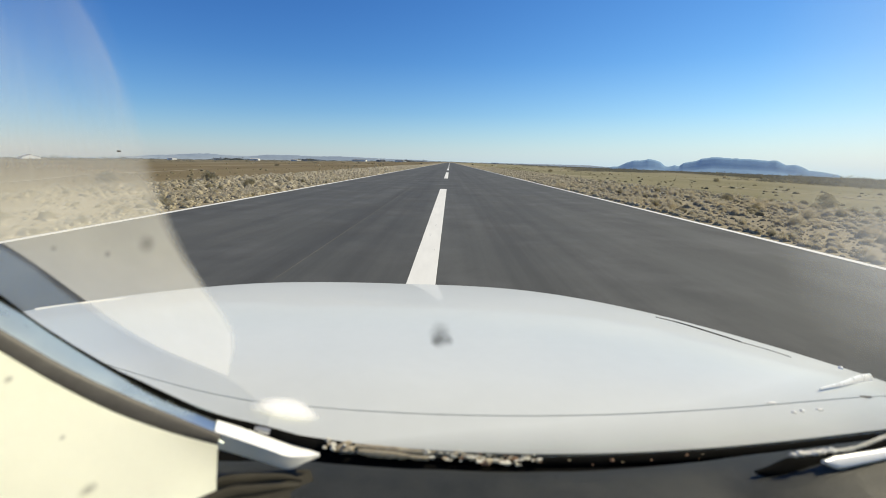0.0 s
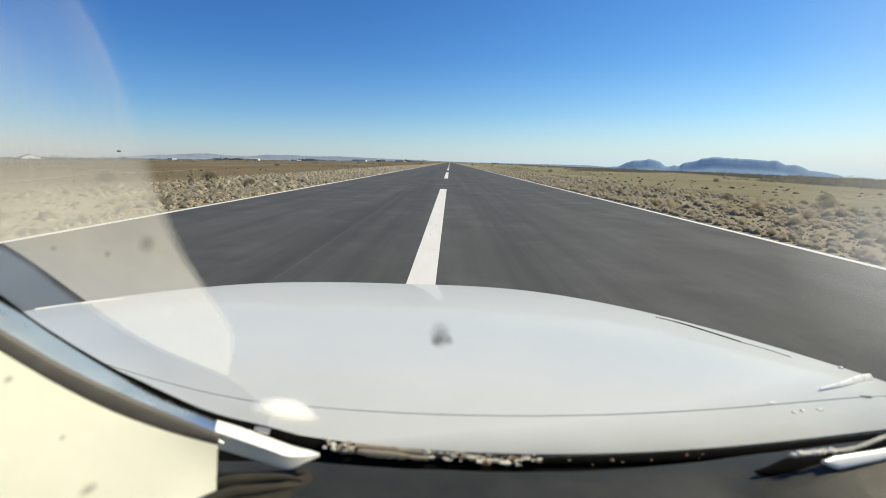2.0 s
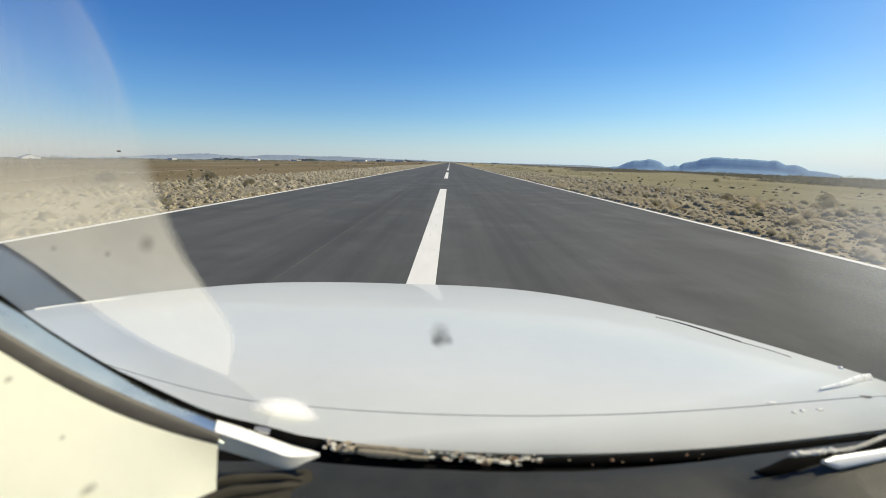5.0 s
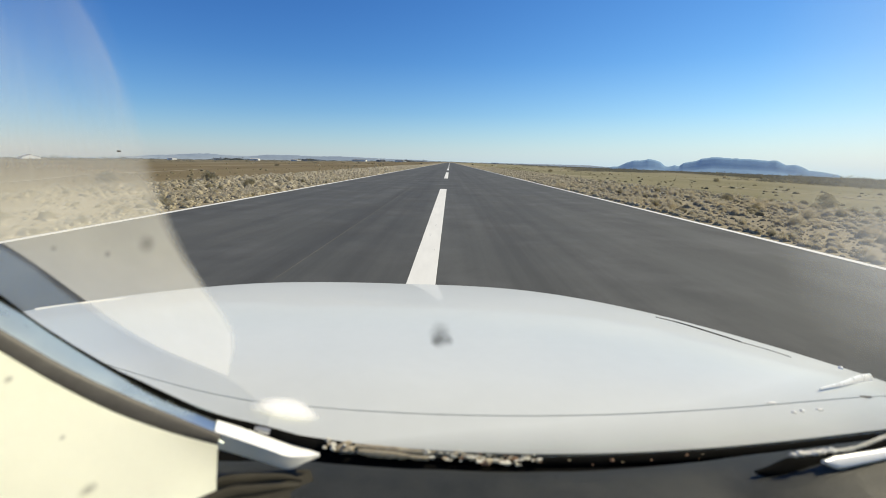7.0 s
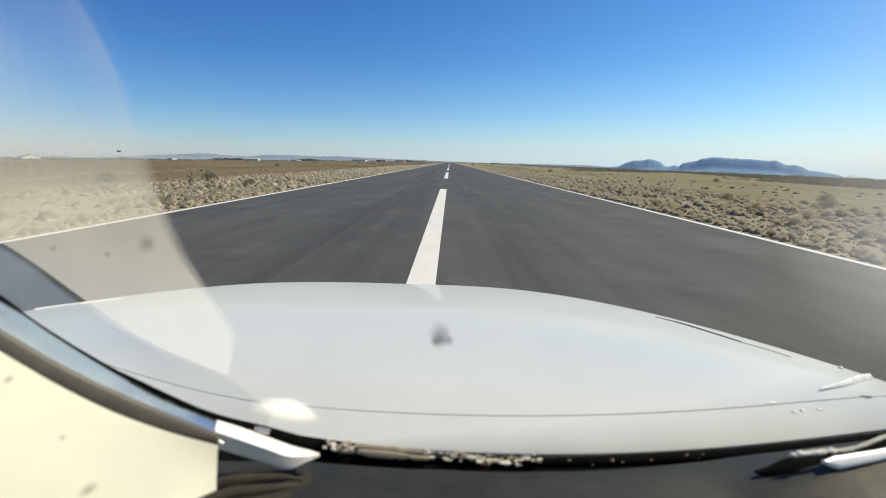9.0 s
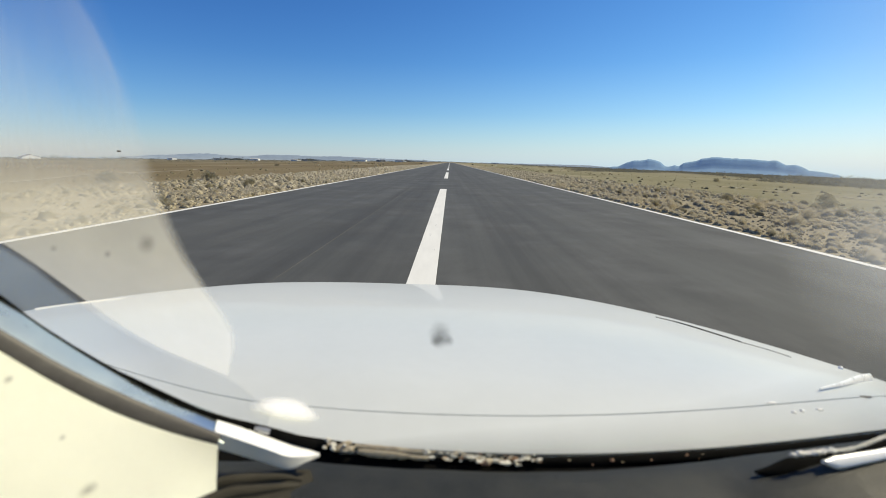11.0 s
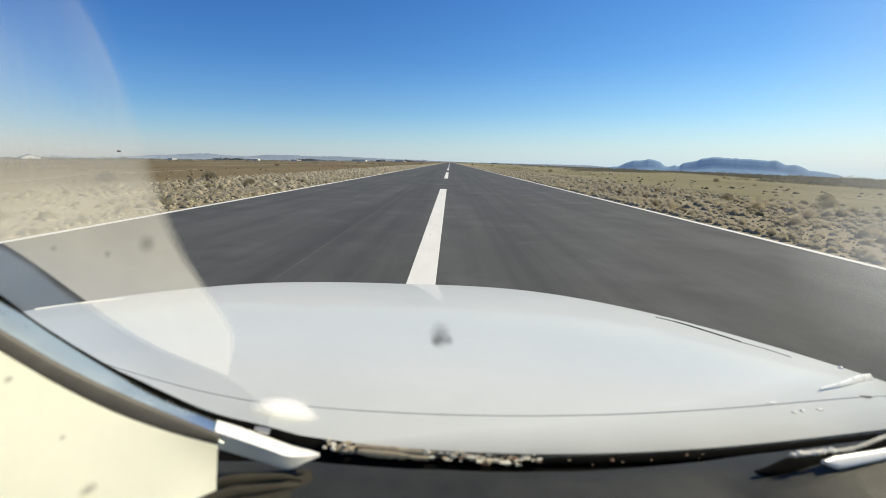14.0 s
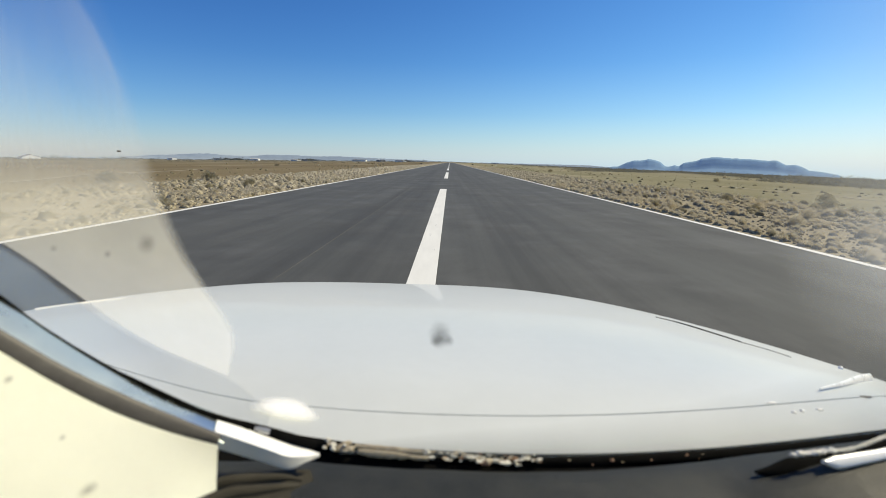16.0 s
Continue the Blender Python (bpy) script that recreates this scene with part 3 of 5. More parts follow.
part("cabin_floor", box_bm(-0.6, 1.35, -1.74, 0.1, 0.76, 0.80, 0.01), GLARE, aircraft, "dark grey cabin floor")
part("firewall", box_bm(-0.6, 1.3, 0.12, 0.15, 0.8, 1.5, 0.01), GLARE, aircraft, "dark bulkhead under the glareshield")
part("rear_wall", box_bm(-0.6, 1.35, -1.74, -1.70, 0.8, 2.24, 0.01), CREAM, aircraft, "cream cabin rear wall")
for x in (-0.64, 1.37):
    part("cabin_side", box_bm(x - 0.02, x + 0.02, -1.7, 0.06, 0.8, 1.6, 0.01), WHITE_PAINT, aircraft, "white cabin side below the windows")
    for y in (-1.62, -0.75):
        part("window_post", box_bm(x - 0.02, x + 0.02, y - 0.04, y + 0.04, 1.6, 2.06, 0.01), WHITE_PAINT, aircraft, "white post between cabin windows")

# landing gear
for gx, gy in ((nose_axis(1.2), 1.25), (-0.75, -0.35), (1.55, -0.35)):
    leg = part("gear_leg", sweep_bm(spline([(gx * 0.7 + 0.12, gy, 0.85), (gx, gy, 0.5), (gx + 0.08, gy, 0.2)], 8), lambda t: 0.03, lambda t: 0.025, (gx, -9, 0.5), 10), STEEL, aircraft)
    bm = bmesh.new()
    bmesh.ops.create_cone(bm, cap_ends=True, segments=28, radius1=0.2, radius2=0.2, depth=0.13, matrix=pose(gx, gy, 0.2, 0, 90, 0))
    bmesh.ops.bevel(bm, geom=[e for e in bm.edges if e.calc_face_angle(0) > 0.8], offset=0.04, segments=3, affect="EDGES")
    smooth(part("wheel", bm, RUBBER, leg, "black rubber tyre"))

def ribbon_bm(one, two, n, m):
    """A sheet between two smooth lines, with UVs from the first line to the second."""
    bm = bmesh.new()
    uv = bm.loops.layers.uv.new("UVMap")
    a, b = spline(one, n), spline(two, n)
    g = [[bm.verts.new(p.lerp(q, i / m)) for i in range(m + 1)] for p, q in zip(a, b)]
    for j in range(n):
        for i in range(m):
            f = bm.faces.new((g[j][i], g[j][i + 1], g[j + 1][i + 1], g[j + 1][i]))
            for loop, (du, dv) in zip(f.loops, ((0, 0), (1, 0), (1, 1), (0, 1))):
                loop[uv].uv = ((i + du) / m, (j + dv) / n)
    return bm


def plate_bm(one, two, n, m, thick):
    """A thin closed plate between two smooth lines."""
    bm = bmesh.new()
    a, b = spline(one, n), spline(two, n)
    top = [[bm.verts.new(p.lerp(q, i / m)) for i in range(m + 1)] for p, q in zip(a, b)]
    low = [[bm.verts.new(v.co - Vector((0, 0, thick))) for v in row] for row in top]
    for j in range(n):
        for i in range(m):
            bm.faces.new((top[j][i], top[j][i + 1], top[j + 1][i + 1], top[j + 1][i]))
            bm.faces.new((low[j][i], low[j + 1][i], low[j + 1][i + 1], low[j][i + 1]))
        for i in (0, m):
            bm.faces.new((top[j][i], top[j + 1][i], low[j + 1][i], low[j][i]))
    for i in range(m):
        for j in (0, n):
            bm.faces.new((top[j][i], top[j][i + 1], low[j][i + 1], low[j][i]))
    return bm


# windscreen: polished frame with its end cap, rubber seals, acrylic with painted veils and the dirt on it
ABOVE = (0.16, 0.22, 9.0)
frame_line = spline([(0.0873, 0.2163, 1.8271), (0.1179, 0.2242, 1.7875), (0.1484, 0.2336, 1.7561), (0.1703, 0.2415, 1.7330), (0.1944, 0.2506, 1.7105), (0.2224, 0.2590, 1.6894), (0.2568, 0.2648, 1.6692)], 70)
bar_wide = along(0.0235, 0.0192, 0.0168, 0.0144, 0.0122, 0.0122, 0.0128)
windscreen = smooth(part("windscreen_frame", sweep_bm(frame_line, bar_wide, lambda t: bar_wide(t) * 0.16, ABOVE, 24), CHROME, aircraft, "polished chrome windscreen frame"))
U_CAP = [(0.2477, 0.2687, 1.6769), (0.2638, 0.2703, 1.6708), (0.2790, 0.2711, 1.6648), (0.2993, 0.2709, 1.6570), (0.3160, 0.2691, 1.6528)]
M_CAP = [(0.2535, 0.2540, 1.6770), (0.2704, 0.2559, 1.6695), (0.2848, 0.2567, 1.6636), (0.2998, 0.2593, 1.6564), (0.3161, 0.2688, 1.6513)]
L_CAP = [(0.2531, 0.2521, 1.6679), (0.2706, 0.2542, 1.6608), (0.2847, 0.2550, 1.6557), (0.2984, 0.2574, 1.6498), (0.3096, 0.2634, 1.6512)]
# the sunlit end of the frame, its glint put into near-white metal
for name, one, two, material in (("end_cap", U_CAP, M_CAP, GLINT_WHITE), ("cap_flange", M_CAP, L_CAP, POST_WHITE)):
    bm = plate_bm(one, two, 24, 4, 0.0012)
    smooth(part(name, bm, material, windscreen, "white end cap of the frame with its sun glint in the colour" if material is GLINT_WHITE else "grey underside of the end cap"))
seal_line = spline([(0.0727, 0.2293, 1.8418), (0.1031, 0.2387, 1.7998), (0.1360, 0.2476, 1.7657), (0.1472, 0.2512, 1.7514), (0.1592, 0.2550, 1.7382), (0.1727, 0.2581, 1.7259), (0.1877, 0.2601, 1.7146), (0.2033, 0.2624, 1.7045), (0.2193, 0.2646, 1.6941), (0.2359, 0.2669, 1.6834), (0.2531, 0.2692, 1.6750), (0.2787, 0.2711, 1.6666), (0.3128, 0.2726, 1.6558)], 90)
smooth(part("frame_seal", sweep_bm(seal_line, along(0.0012, 0.0012, 0.0011, 0.0011, 0.0011, 0.0011, 0.0011, 0.0012, 0.0014, 0.0019, 0.0026, 0.0034, 0.0034), lambda t: 0.0015, EYE, 10), RUBBER, aircraft, "black rubber frame seal"))
clip = seal_line[82]
smooth(part("seal_clip", sweep_bm([clip + Vector((-0.005, 0, 0.0015)), clip + Vector((0.005, 0, -0.001))], lambda t: 0.0022, lambda t: 0.002, EYE, 10), STEEL, aircraft, "small grey clip on the seal"))
gasket_line = spline([(0.1061, 0.2009, 1.8149), (0.1338, 0.2093, 1.7785), (0.1618, 0.2192, 1.7495), (0.1820, 0.2273, 1.7273), (0.2044, 0.2366, 1.7062), (0.2307, 0.2454, 1.6871), (0.2577, 0.2511, 1.6735)], 60)
smooth(part("frame_gasket", sweep_bm(gasket_line, along(0.0078, 0.0066, 0.0056, 0.0058, 0.0060, 0.0053, 0.0030), lambda t: 0.002, EYE, 14), DARK_TRIM, aircraft, "dark gasket under the frame"))
right_line = spline([(0.6556, 0.2678, 1.6583), (0.6649, 0.2687, 1.6574), (0.68, 0.2712, 1.6587), (0.7051, 0.2767, 1.6598), (0.728, 0.281, 1.664)], 30)
smooth(part("windscreen_frame", sweep_bm(right_line, along(0.0011, 0.0042, 0.0038, 0.0034, 0.0034), lambda t: 0.002, EYE, 16), GLINT_WHITE, aircraft, "polished chrome windscreen frame"))
stop_line = spline([(0.6146, 0.2711, 1.6465), (0.6262, 0.2714, 1.6475), (0.6393, 0.273, 1.6494), (0.6564, 0.2753, 1.65), (0.6842, 0.2814, 1.6535), (0.716, 0.2877, 1.658), (0.733, 0.2905, 1.6635)], 42)
smooth(part("rubber_stop", sweep_bm(stop_line, along(0.0012, 0.0039, 0.0062, 0.0062, 0.0047, 0.0039, 0.0039), lambda t: 0.002, EYE, 12), RUBBER, aircraft, "black rubber end of the windscreen frame"))

base_line = [Vector((x, base_y(x) - 0.003, nose_z(x, base_y(x)) - 0.001)) for x in np.linspace(0.20, 0.95, 80)]
seal_bar = smooth(part("windscreen_seal", sweep_bm(base_line, lambda t: 0.0045, lambda t: 0.003, (0.4, -0.5, 2.4), 10), RUBBER, aircraft, "black rubber seal along the windscreen base"))

# black bar and plate added as the shade in the gap below the screen
shade_line = [c + Vector((0, -0.0045, -0.0075)) for c in base_line]
smooth(part("gap_shade_bar", sweep_bm(shade_line, lambda t: 0.006, lambda t: 0.004, (0.4, -0.3, 2.6), 10), RUBBER, aircraft, "black bar put in for the dark gap below the windscreen"))
low = nose_z(0.42, base_y(0.42))
gap = np.linspace(0.18, 0.54, 12)
part("gap_shade_plate", plate_bm([(x, base_y(max(x, 0.3)) + 0.004, low - 0.008) for x in gap], [(x, base_y(max(x, 0.3)) - 0.045, low - 0.013) for x in gap], 40, 3, 0.004), RUBBER, aircraft, "black plate put in for the dark trough below the windscreen")
rng = random.Random(5)


def bead_bm(c, r, squash):
    bm = bmesh.new()
    bmesh.ops.create_icosphere(bm, subdivisions=2, radius=r)
    ph = rng.random() * 50
    for v in bm.verts:
        v.co *= 1 + 0.9 * noise.noise(v.co * (1.3 / r) + Vector((ph, 0, 0)))
        v.co = Vector((v.co.x * squash, v.co.y, v.co.z * 0.7)) + c
    return bm


def trough(x, ahead, above):
    return Vector((x, base_y(x) + ahead, nose_z(x, base_y(x)) + above))


# two strands of tan filler that have come loose, then crumbs of pale, tan and rusty sealant
for x0, x1, ahead, above, r in ((0.335, 0.392, -0.003, 0.002, 0.0021), (0.338, 0.39, -0.0072, 0.0005, 0.0024)):
    strand = [trough(x0 + (x1 - x0) * k / 20, ahead, above + 0.0008 * noise.noise(Vector((k * 0.6, ahead * 900, 2)))) for k in range(21)]
    smooth(part("sealant_strand", sweep_bm(strand, lambda t, r=r: r * (0.5 + 0.6 * math.sin(math.pi * min(t + 0.12, 0.9))) * (1 + 0.25 * noise.noise(Vector((t * 9, r * 900, 7)))), lambda t, r=r: r * 0.8, (0.4, -0.5, 2.4), 10), SEALANT, seal_bar, "loose tan strand of sealant"))
for i in range(104):
    x = 0.388 + 0.082 * (i / 103) + rng.uniform(-0.002, 0.002)
    if i % 5 == 0:
        x = rng.uniform(0.312, 0.334)
    big = 0.0008 + 0.0013 * rng.random() ** 2
    c = trough(x, -0.006 + rng.uniform(-0.004, 0.005), 0.0018 + rng.uniform(-0.0015, 0.0015))
    smooth(part("sealant_crumb", bead_bm(c, big, rng.uniform(1.0, 2.6)), (SEALANT, PALE_SEALANT, SEALANT, PALE_SEALANT, RUST_SEALANT)[i % 5 if x > 0.4 else i % 4], seal_bar, "crumbling tan and pale sealant" if i == 0 else ""))
bead_line = spline([(0.637, 0.2712, 1.6611), (0.652, 0.2725, 1.6619), (0.6663, 0.2739, 1.6631)], 15)
for i, c in enumerate(bead_line):
    jitter = Vector((rng.uniform(-0.0008, 0.0008), 0, rng.uniform(-0.0008, 0.0008)))
    smooth(part("sealant_bead", bead_bm(c + jitter, 0.0013 + 0.0008 * rng.random(), 1.3), POST_WHITE, seal_bar, "pale sealant bead" if i == 0 else ""))
pale = spline([(0.6661, 0.2756, 1.6614), (0.6786, 0.2769, 1.6619), (0.6912, 0.2786, 1.6649), (0.7088, 0.2827, 1.6693), (0.7234, 0.2857, 1.673)], 40)
smooth(part("sealant_strand", sweep_bm(pale, lambda t: 0.0012 + 0.0006 * noise.noise(Vector((t * 14, 3, 0))), lambda t: 0.0008, EYE, 8), PALE_SEALANT, seal_bar, "pale smeared strand of sealant"))
for i in range(12):
    x = 0.47 + 0.2 * rng.random()
    c = trough(x, -0.007 + rng.uniform(-0.004, 0.004), 0.0012)
    smooth(part("sealant_crumb", bead_bm(c, 0.0004 + 0.0007 * rng.random() ** 2, 1.4), RUST_SEALANT if i % 3 else SEALANT, seal_bar))


# the side pane, with the cabin reflection painted on it as a pale veil
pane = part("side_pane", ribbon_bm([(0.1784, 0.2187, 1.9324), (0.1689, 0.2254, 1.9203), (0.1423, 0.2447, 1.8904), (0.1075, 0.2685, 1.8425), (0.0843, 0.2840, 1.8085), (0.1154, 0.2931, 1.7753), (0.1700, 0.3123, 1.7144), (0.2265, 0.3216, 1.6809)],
                                   [(0.2372, 0.2129, 1.9311), (0.2408, 0.2177, 1.9190), (0.2385, 0.2335, 1.8902), (0.2316, 0.2541, 1.8453), (0.2330, 0.2737, 1.7997), (0.2399, 0.2889, 1.7629), (0.2473, 0.3045, 1.7225), (0.2292, 0.3216, 1.6810)], 42, 12), SIDE_REFLECTION, aircraft, "acrylic side pane with a painted cabin reflection")
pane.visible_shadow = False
# pale haze painted over the right side of the view
right_pane = part("side_pane", ribbon_bm([(0.5971, 0.2075, 1.9348), (0.628, 0.2292, 1.8996), (0.6643, 0.2549, 1.858), (0.7068, 0.2849, 1.8095), (0.765, 0.3259, 1.7431), (0.8153, 0.3614, 1.6857)],
                                         [(0.5326, 0.2018, 1.9315), (0.5421, 0.221, 1.8963), (0.5612, 0.2443, 1.8557), (0.5977, 0.2727, 1.8089), (0.6611, 0.3131, 1.7448), (0.7332, 0.347, 1.6953)], 42, 8), RIGHT_HAZE, aircraft, "acrylic side pane with painted pale haze")
right_pane.visible_shadow = False

# blue-grey sky reflection painted as a band of acrylic along the frame
band = part("edge_reflection", ribbon_bm([(0.0581, 0.3009, 1.7663), (0.0725, 0.3071, 1.7455), (0.0940, 0.3090, 1.7279), (0.1155, 0.3131, 1.7061), (0.1830, 0.3066, 1.6743), (0.2351, 0.2972, 1.6600), (0.2709, 0.2886, 1.6556)],
                                     [(0.0897, 0.2791, 1.8092), (0.0999, 0.2877, 1.7901), (0.1173, 0.2910, 1.7750), (0.1348, 0.2986, 1.7506), (0.1714, 0.3103, 1.7144), (0.2316, 0.3169, 1.6826), (0.2697, 0.3029, 1.6613)], 24, 8), EDGE_REFLECTION, aircraft, "blue-grey sky reflection painted on the windscreen edge")
band.visible_shadow = False

# shade on the cowling, painted as a grey sheet along the foot of the screen
grime_shade = part("base_shade_sheet", ribbon_bm([(0.3306, 0.2639, 1.6566), (0.3988, 0.2672, 1.6539), (0.4838, 0.2711, 1.6539), (0.5647, 0.2793, 1.6546), (0.6498, 0.2890, 1.6577), (0.7432, 0.3030, 1.6614)],
                                      [(0.3297, 0.2679, 1.6614), (0.3983, 0.2839, 1.6615), (0.4892, 0.2959, 1.6656), (0.5770, 0.3088, 1.6744), (0.6698, 0.3234, 1.6914), (0.7724, 0.3457, 1.7217)], 30, 8), BASE_SHADE, aircraft, "grey sheet shading the cowling along the windscreen foot")
grime_shade.visible_shadow = False

# a bright glint low on the screen, painted as a white patch
glint_patch = part("glint_patch", ribbon_bm([(0.2278, 0.3467, 1.6429), (0.2425, 0.3564, 1.6448), (0.2698, 0.3529, 1.6460), (0.2915, 0.3367, 1.6455)], [(0.2415, 0.3309, 1.6418), (0.2615, 0.3256, 1.6426), (0.2854, 0.3204, 1.6432), (0.3072, 0.3172, 1.6439)], 16, 10), GLINT, pane, "bright glint painted as a white patch")
glint_patch.visible_shadow = False


def smear_bm(c, rx, rz):
    bm = bmesh.new()
    bmesh.ops.create_circle(bm, cap_ends=True, segments=24, radius=1.0)
    turn = (EYE - Vector(c)).to_track_quat("Z", "Y").to_matrix()
    for v in bm.verts:
        v.co = turn @ Vector((v.co.x * rx, v.co.y * rz, 0)) + Vector(c)
    return bm


for c, rx, rz in (((0.3945, 0.2823, 1.7308), 0.0055, 0.005), ((0.4014, 0.2824, 1.731), 0.0055, 0.005), ((0.3965, 0.2835, 1.735), 0.009, 0.0105), ((0.2642, 0.1946, 1.8107), 0.0042, 0.0055), ((0.2222, 0.1936, 1.8077), 0.0016, 0.0016), ((0.2465, 0.1935, 1.8058), 0.0014, 0.0018),
                  ((0.2402, 0.1728, 1.701), 0.0042, 0.0036), ((0.2032, 0.1819, 1.7492), 0.002, 0.002), ((0.2281, 0.1772, 1.724), 0.0015, 0.0014), ((0.4777, 0.2645, 1.6358), 0.0036, 0.008)):
    s = part("dirt_smear", smear_bm(c, rx, rz), SMEAR, pane, "soft grey smear of dirt")
    s.visible_shadow = False

# cabin lining under the frame, and the glareshield
bm = bmesh.new()
grid = []
for a, b in zip(spline([(0.1091, 0.1982, 1.8114), (0.1363, 0.2068, 1.7761), (0.1639, 0.2165, 1.7462), (0.1847, 0.2236, 1.7242), (0.2090, 0.2301, 1.7041), (0.2376, 0.2346, 1.6890), (0.2668, 0.2333, 1.6822)], 48), spline([(0.1739, 0.1311, 1.7001), (0.1941, 0.1361, 1.6981), (0.2173, 0.1455, 1.6930), (0.2348, 0.1577, 1.6867), (0.2497, 0.1739, 1.6803), (0.2628, 0.1941, 1.6735), (0.2729, 0.2171, 1.6653)], 48)):
    grid.append([bm.verts.new(a.lerp(b, k / 10) + Vector((0, 0, 0.002 * math.sin(math.pi * k / 10)))) for k in range(11)])
for a, b in zip(grid, grid[1:]):
    for k in range(10):
        bm.faces.new((a[k], a[k + 1], b[k + 1], b[k]))
bmesh.ops.solidify(bm, geom=list(bm.faces), thickness=0.004)
smooth(part("cabin_lining", bm, CREAM, aircraft, "cream moulded cabin lining"))

bm = bmesh.new()
rows = []
for s, ahead, down in [(0, 0.20, 0.16), (0, 0.004, 0.05), (0, 0.0, 0.012), (0, -0.001, 0.002)] + [(k / 36, 0.0, 0.0) for k in range(1, 9)] + [(k / 12, 0.0, 0.0) for k in range(3, 13)]:
    row = []
    for i in range(61):
        x = 0.15 + 0.8 * i / 60
        y = base_y(max(x, 0.3)) - 0.0085 - float(np.interp(x, (0.25, 0.33, 0.40, 0.55, 0.70), (0.017, 0.011, 0.006, 0.004, 0.001))) + ahead - 0.30 * s
        rest = float(np.interp(x, (0.59, 0.61, 0.63, 0.66, 0.70, 0.74, 0.80), (0.0, 0.005, 0.010, 0.017, 0.023, 0.028, 0.032))) * min(max((s - 0.02) / 0.11, 0.0), 1.0)
        z = min(nose_z(0.42, base_y(0.42)), nose_z(max(x, 0.42), base_y(max(x, 0.42))) + 0.004) + 0.0005 + rest - down - 0.10 * s * s + 0.0005 * noise.noise(Vector((x * 60, y * 60, 1)))
        row.append(bm.verts.new((x, y, z)))
    rows.append(row)
for a, b in zip(rows, rows[1:]):
    for i in range(60):
        bm.faces.new((a[i], a[i + 1], b[i + 1], b[i]))
bmesh.ops.solidify(bm, geom=list(bm.faces), thickness=0.002)
smooth(part("glareshield", bm, GLARE, aircraft, "dark grey vinyl glareshield"))
# a plate added over the blue-shaded left end, then its rumpled folds
part("shade_cover_plate", plate_bm([(0.2458, 0.2562, 1.6405), (0.2630, 0.2596, 1.6405), (0.2805, 0.2631, 1.6405), (0.2966, 0.2666, 1.6405), (0.3089, 0.2683, 1.6405)],
                             [(0.2606, 0.2281, 1.6375), (0.2773, 0.2288, 1.6375), (0.2942, 0.2295, 1.6375), (0.3103, 0.2323, 1.6375), (0.3268, 0.2375, 1.6375)], 24, 6, 0.0015), FOLD, aircraft, "taupe plate added over the blue-shaded glareshield")
for one in ([(0.2631, 0.2278, 1.6584), (0.2714, 0.2304, 1.6604), (0.2869, 0.2336, 1.6603), (0.3028, 0.2366, 1.6592), (0.3143, 0.2382, 1.6564)],
            [(0.2721, 0.2117, 1.6640), (0.2815, 0.2170, 1.6643), (0.2930, 0.2200, 1.6636), (0.3076, 0.2241, 1.6629), (0.3158, 0.2288, 1.6602)]):
    smooth(part("vinyl_fold", sweep_bm(spline(one, 24), along(0.0028, 0.0036, 0.0032, 0.002, 0.0008), along(0.002, 0.0024, 0.002, 0.001), (0.4, -0.3, 2.6), 12), FOLD, aircraft, "rumpled glareshield fold, its taupe offsetting blue shade"))

# ---------------------------------------------------------------- distance
def ridge(name, dist, profile, material, label, depth, base, rough, seed):
    """A range of hills: bearings in degrees and crest heights; a scree slope rises to a band of cliffs under the crest."""
    az = np.array([p[0] for p in profile])
    hs = np.array([p[1] for p in profile])
    n, m = 620, 22
    bearings = np.linspace(az[0], az[-1], n + 1)
    line = np.interp(bearings, az, hs)
    weight = np.exp(-0.5 * (np.arange(-60, 61) * (bearings[1] - bearings[0]) / 0.8) ** 2)
    broad = np.convolve(np.pad(line, 60, "edge"), weight / weight.sum(), "valid")
    verts, faces = [], []
    for i in range(n + 1):
        a = az[0] + (az[-1] - az[0]) * i / n
        mean, slope = float(line[i]), float(broad[i])
        crest = mean + rough * noise.fractal(Vector((a * 2.6, seed, 0)), 0.6, 2.2, 5)
        for j in range(m + 1):
            q = j / (m - 4)
            if q <= 1:
                rise = 0.62 * q / 0.78 if q < 0.78 else 0.62 + 0.38 * ((q - 0.78) / 0.22) ** 0.8
            else:
                rise = 1 - 1.6 * (q - 1)
            gully = noise.fractal(Vector((a * 0.55 + 0.9 * q, q * 2.6, seed)), 0.8, 2.1, 4)
            r = dist - depth * (1 - q)
            z = base + (slope - base) * max(rise + 0.05 * gully * max(q * (1 - q), 0.0) * 2.0, 0.0) + (mean - slope) * max(rise, 0.0) ** 7 + (crest - mean) * max(rise, 0.0) ** 24
            verts.append((r * math.sin(radians(a)), r * math.cos(radians(a)), min(z, max(crest, mean))))
    for i in range(n):
        for j in range(m):
            k = i * (m + 1) + j
            faces.append((k, k + m + 1, k + m + 2, k + 1))
    ob = new(name, mesh_of(name, verts, faces, material, True))
    return tagged(ob, label, name.replace("_", " "), kind="structure")


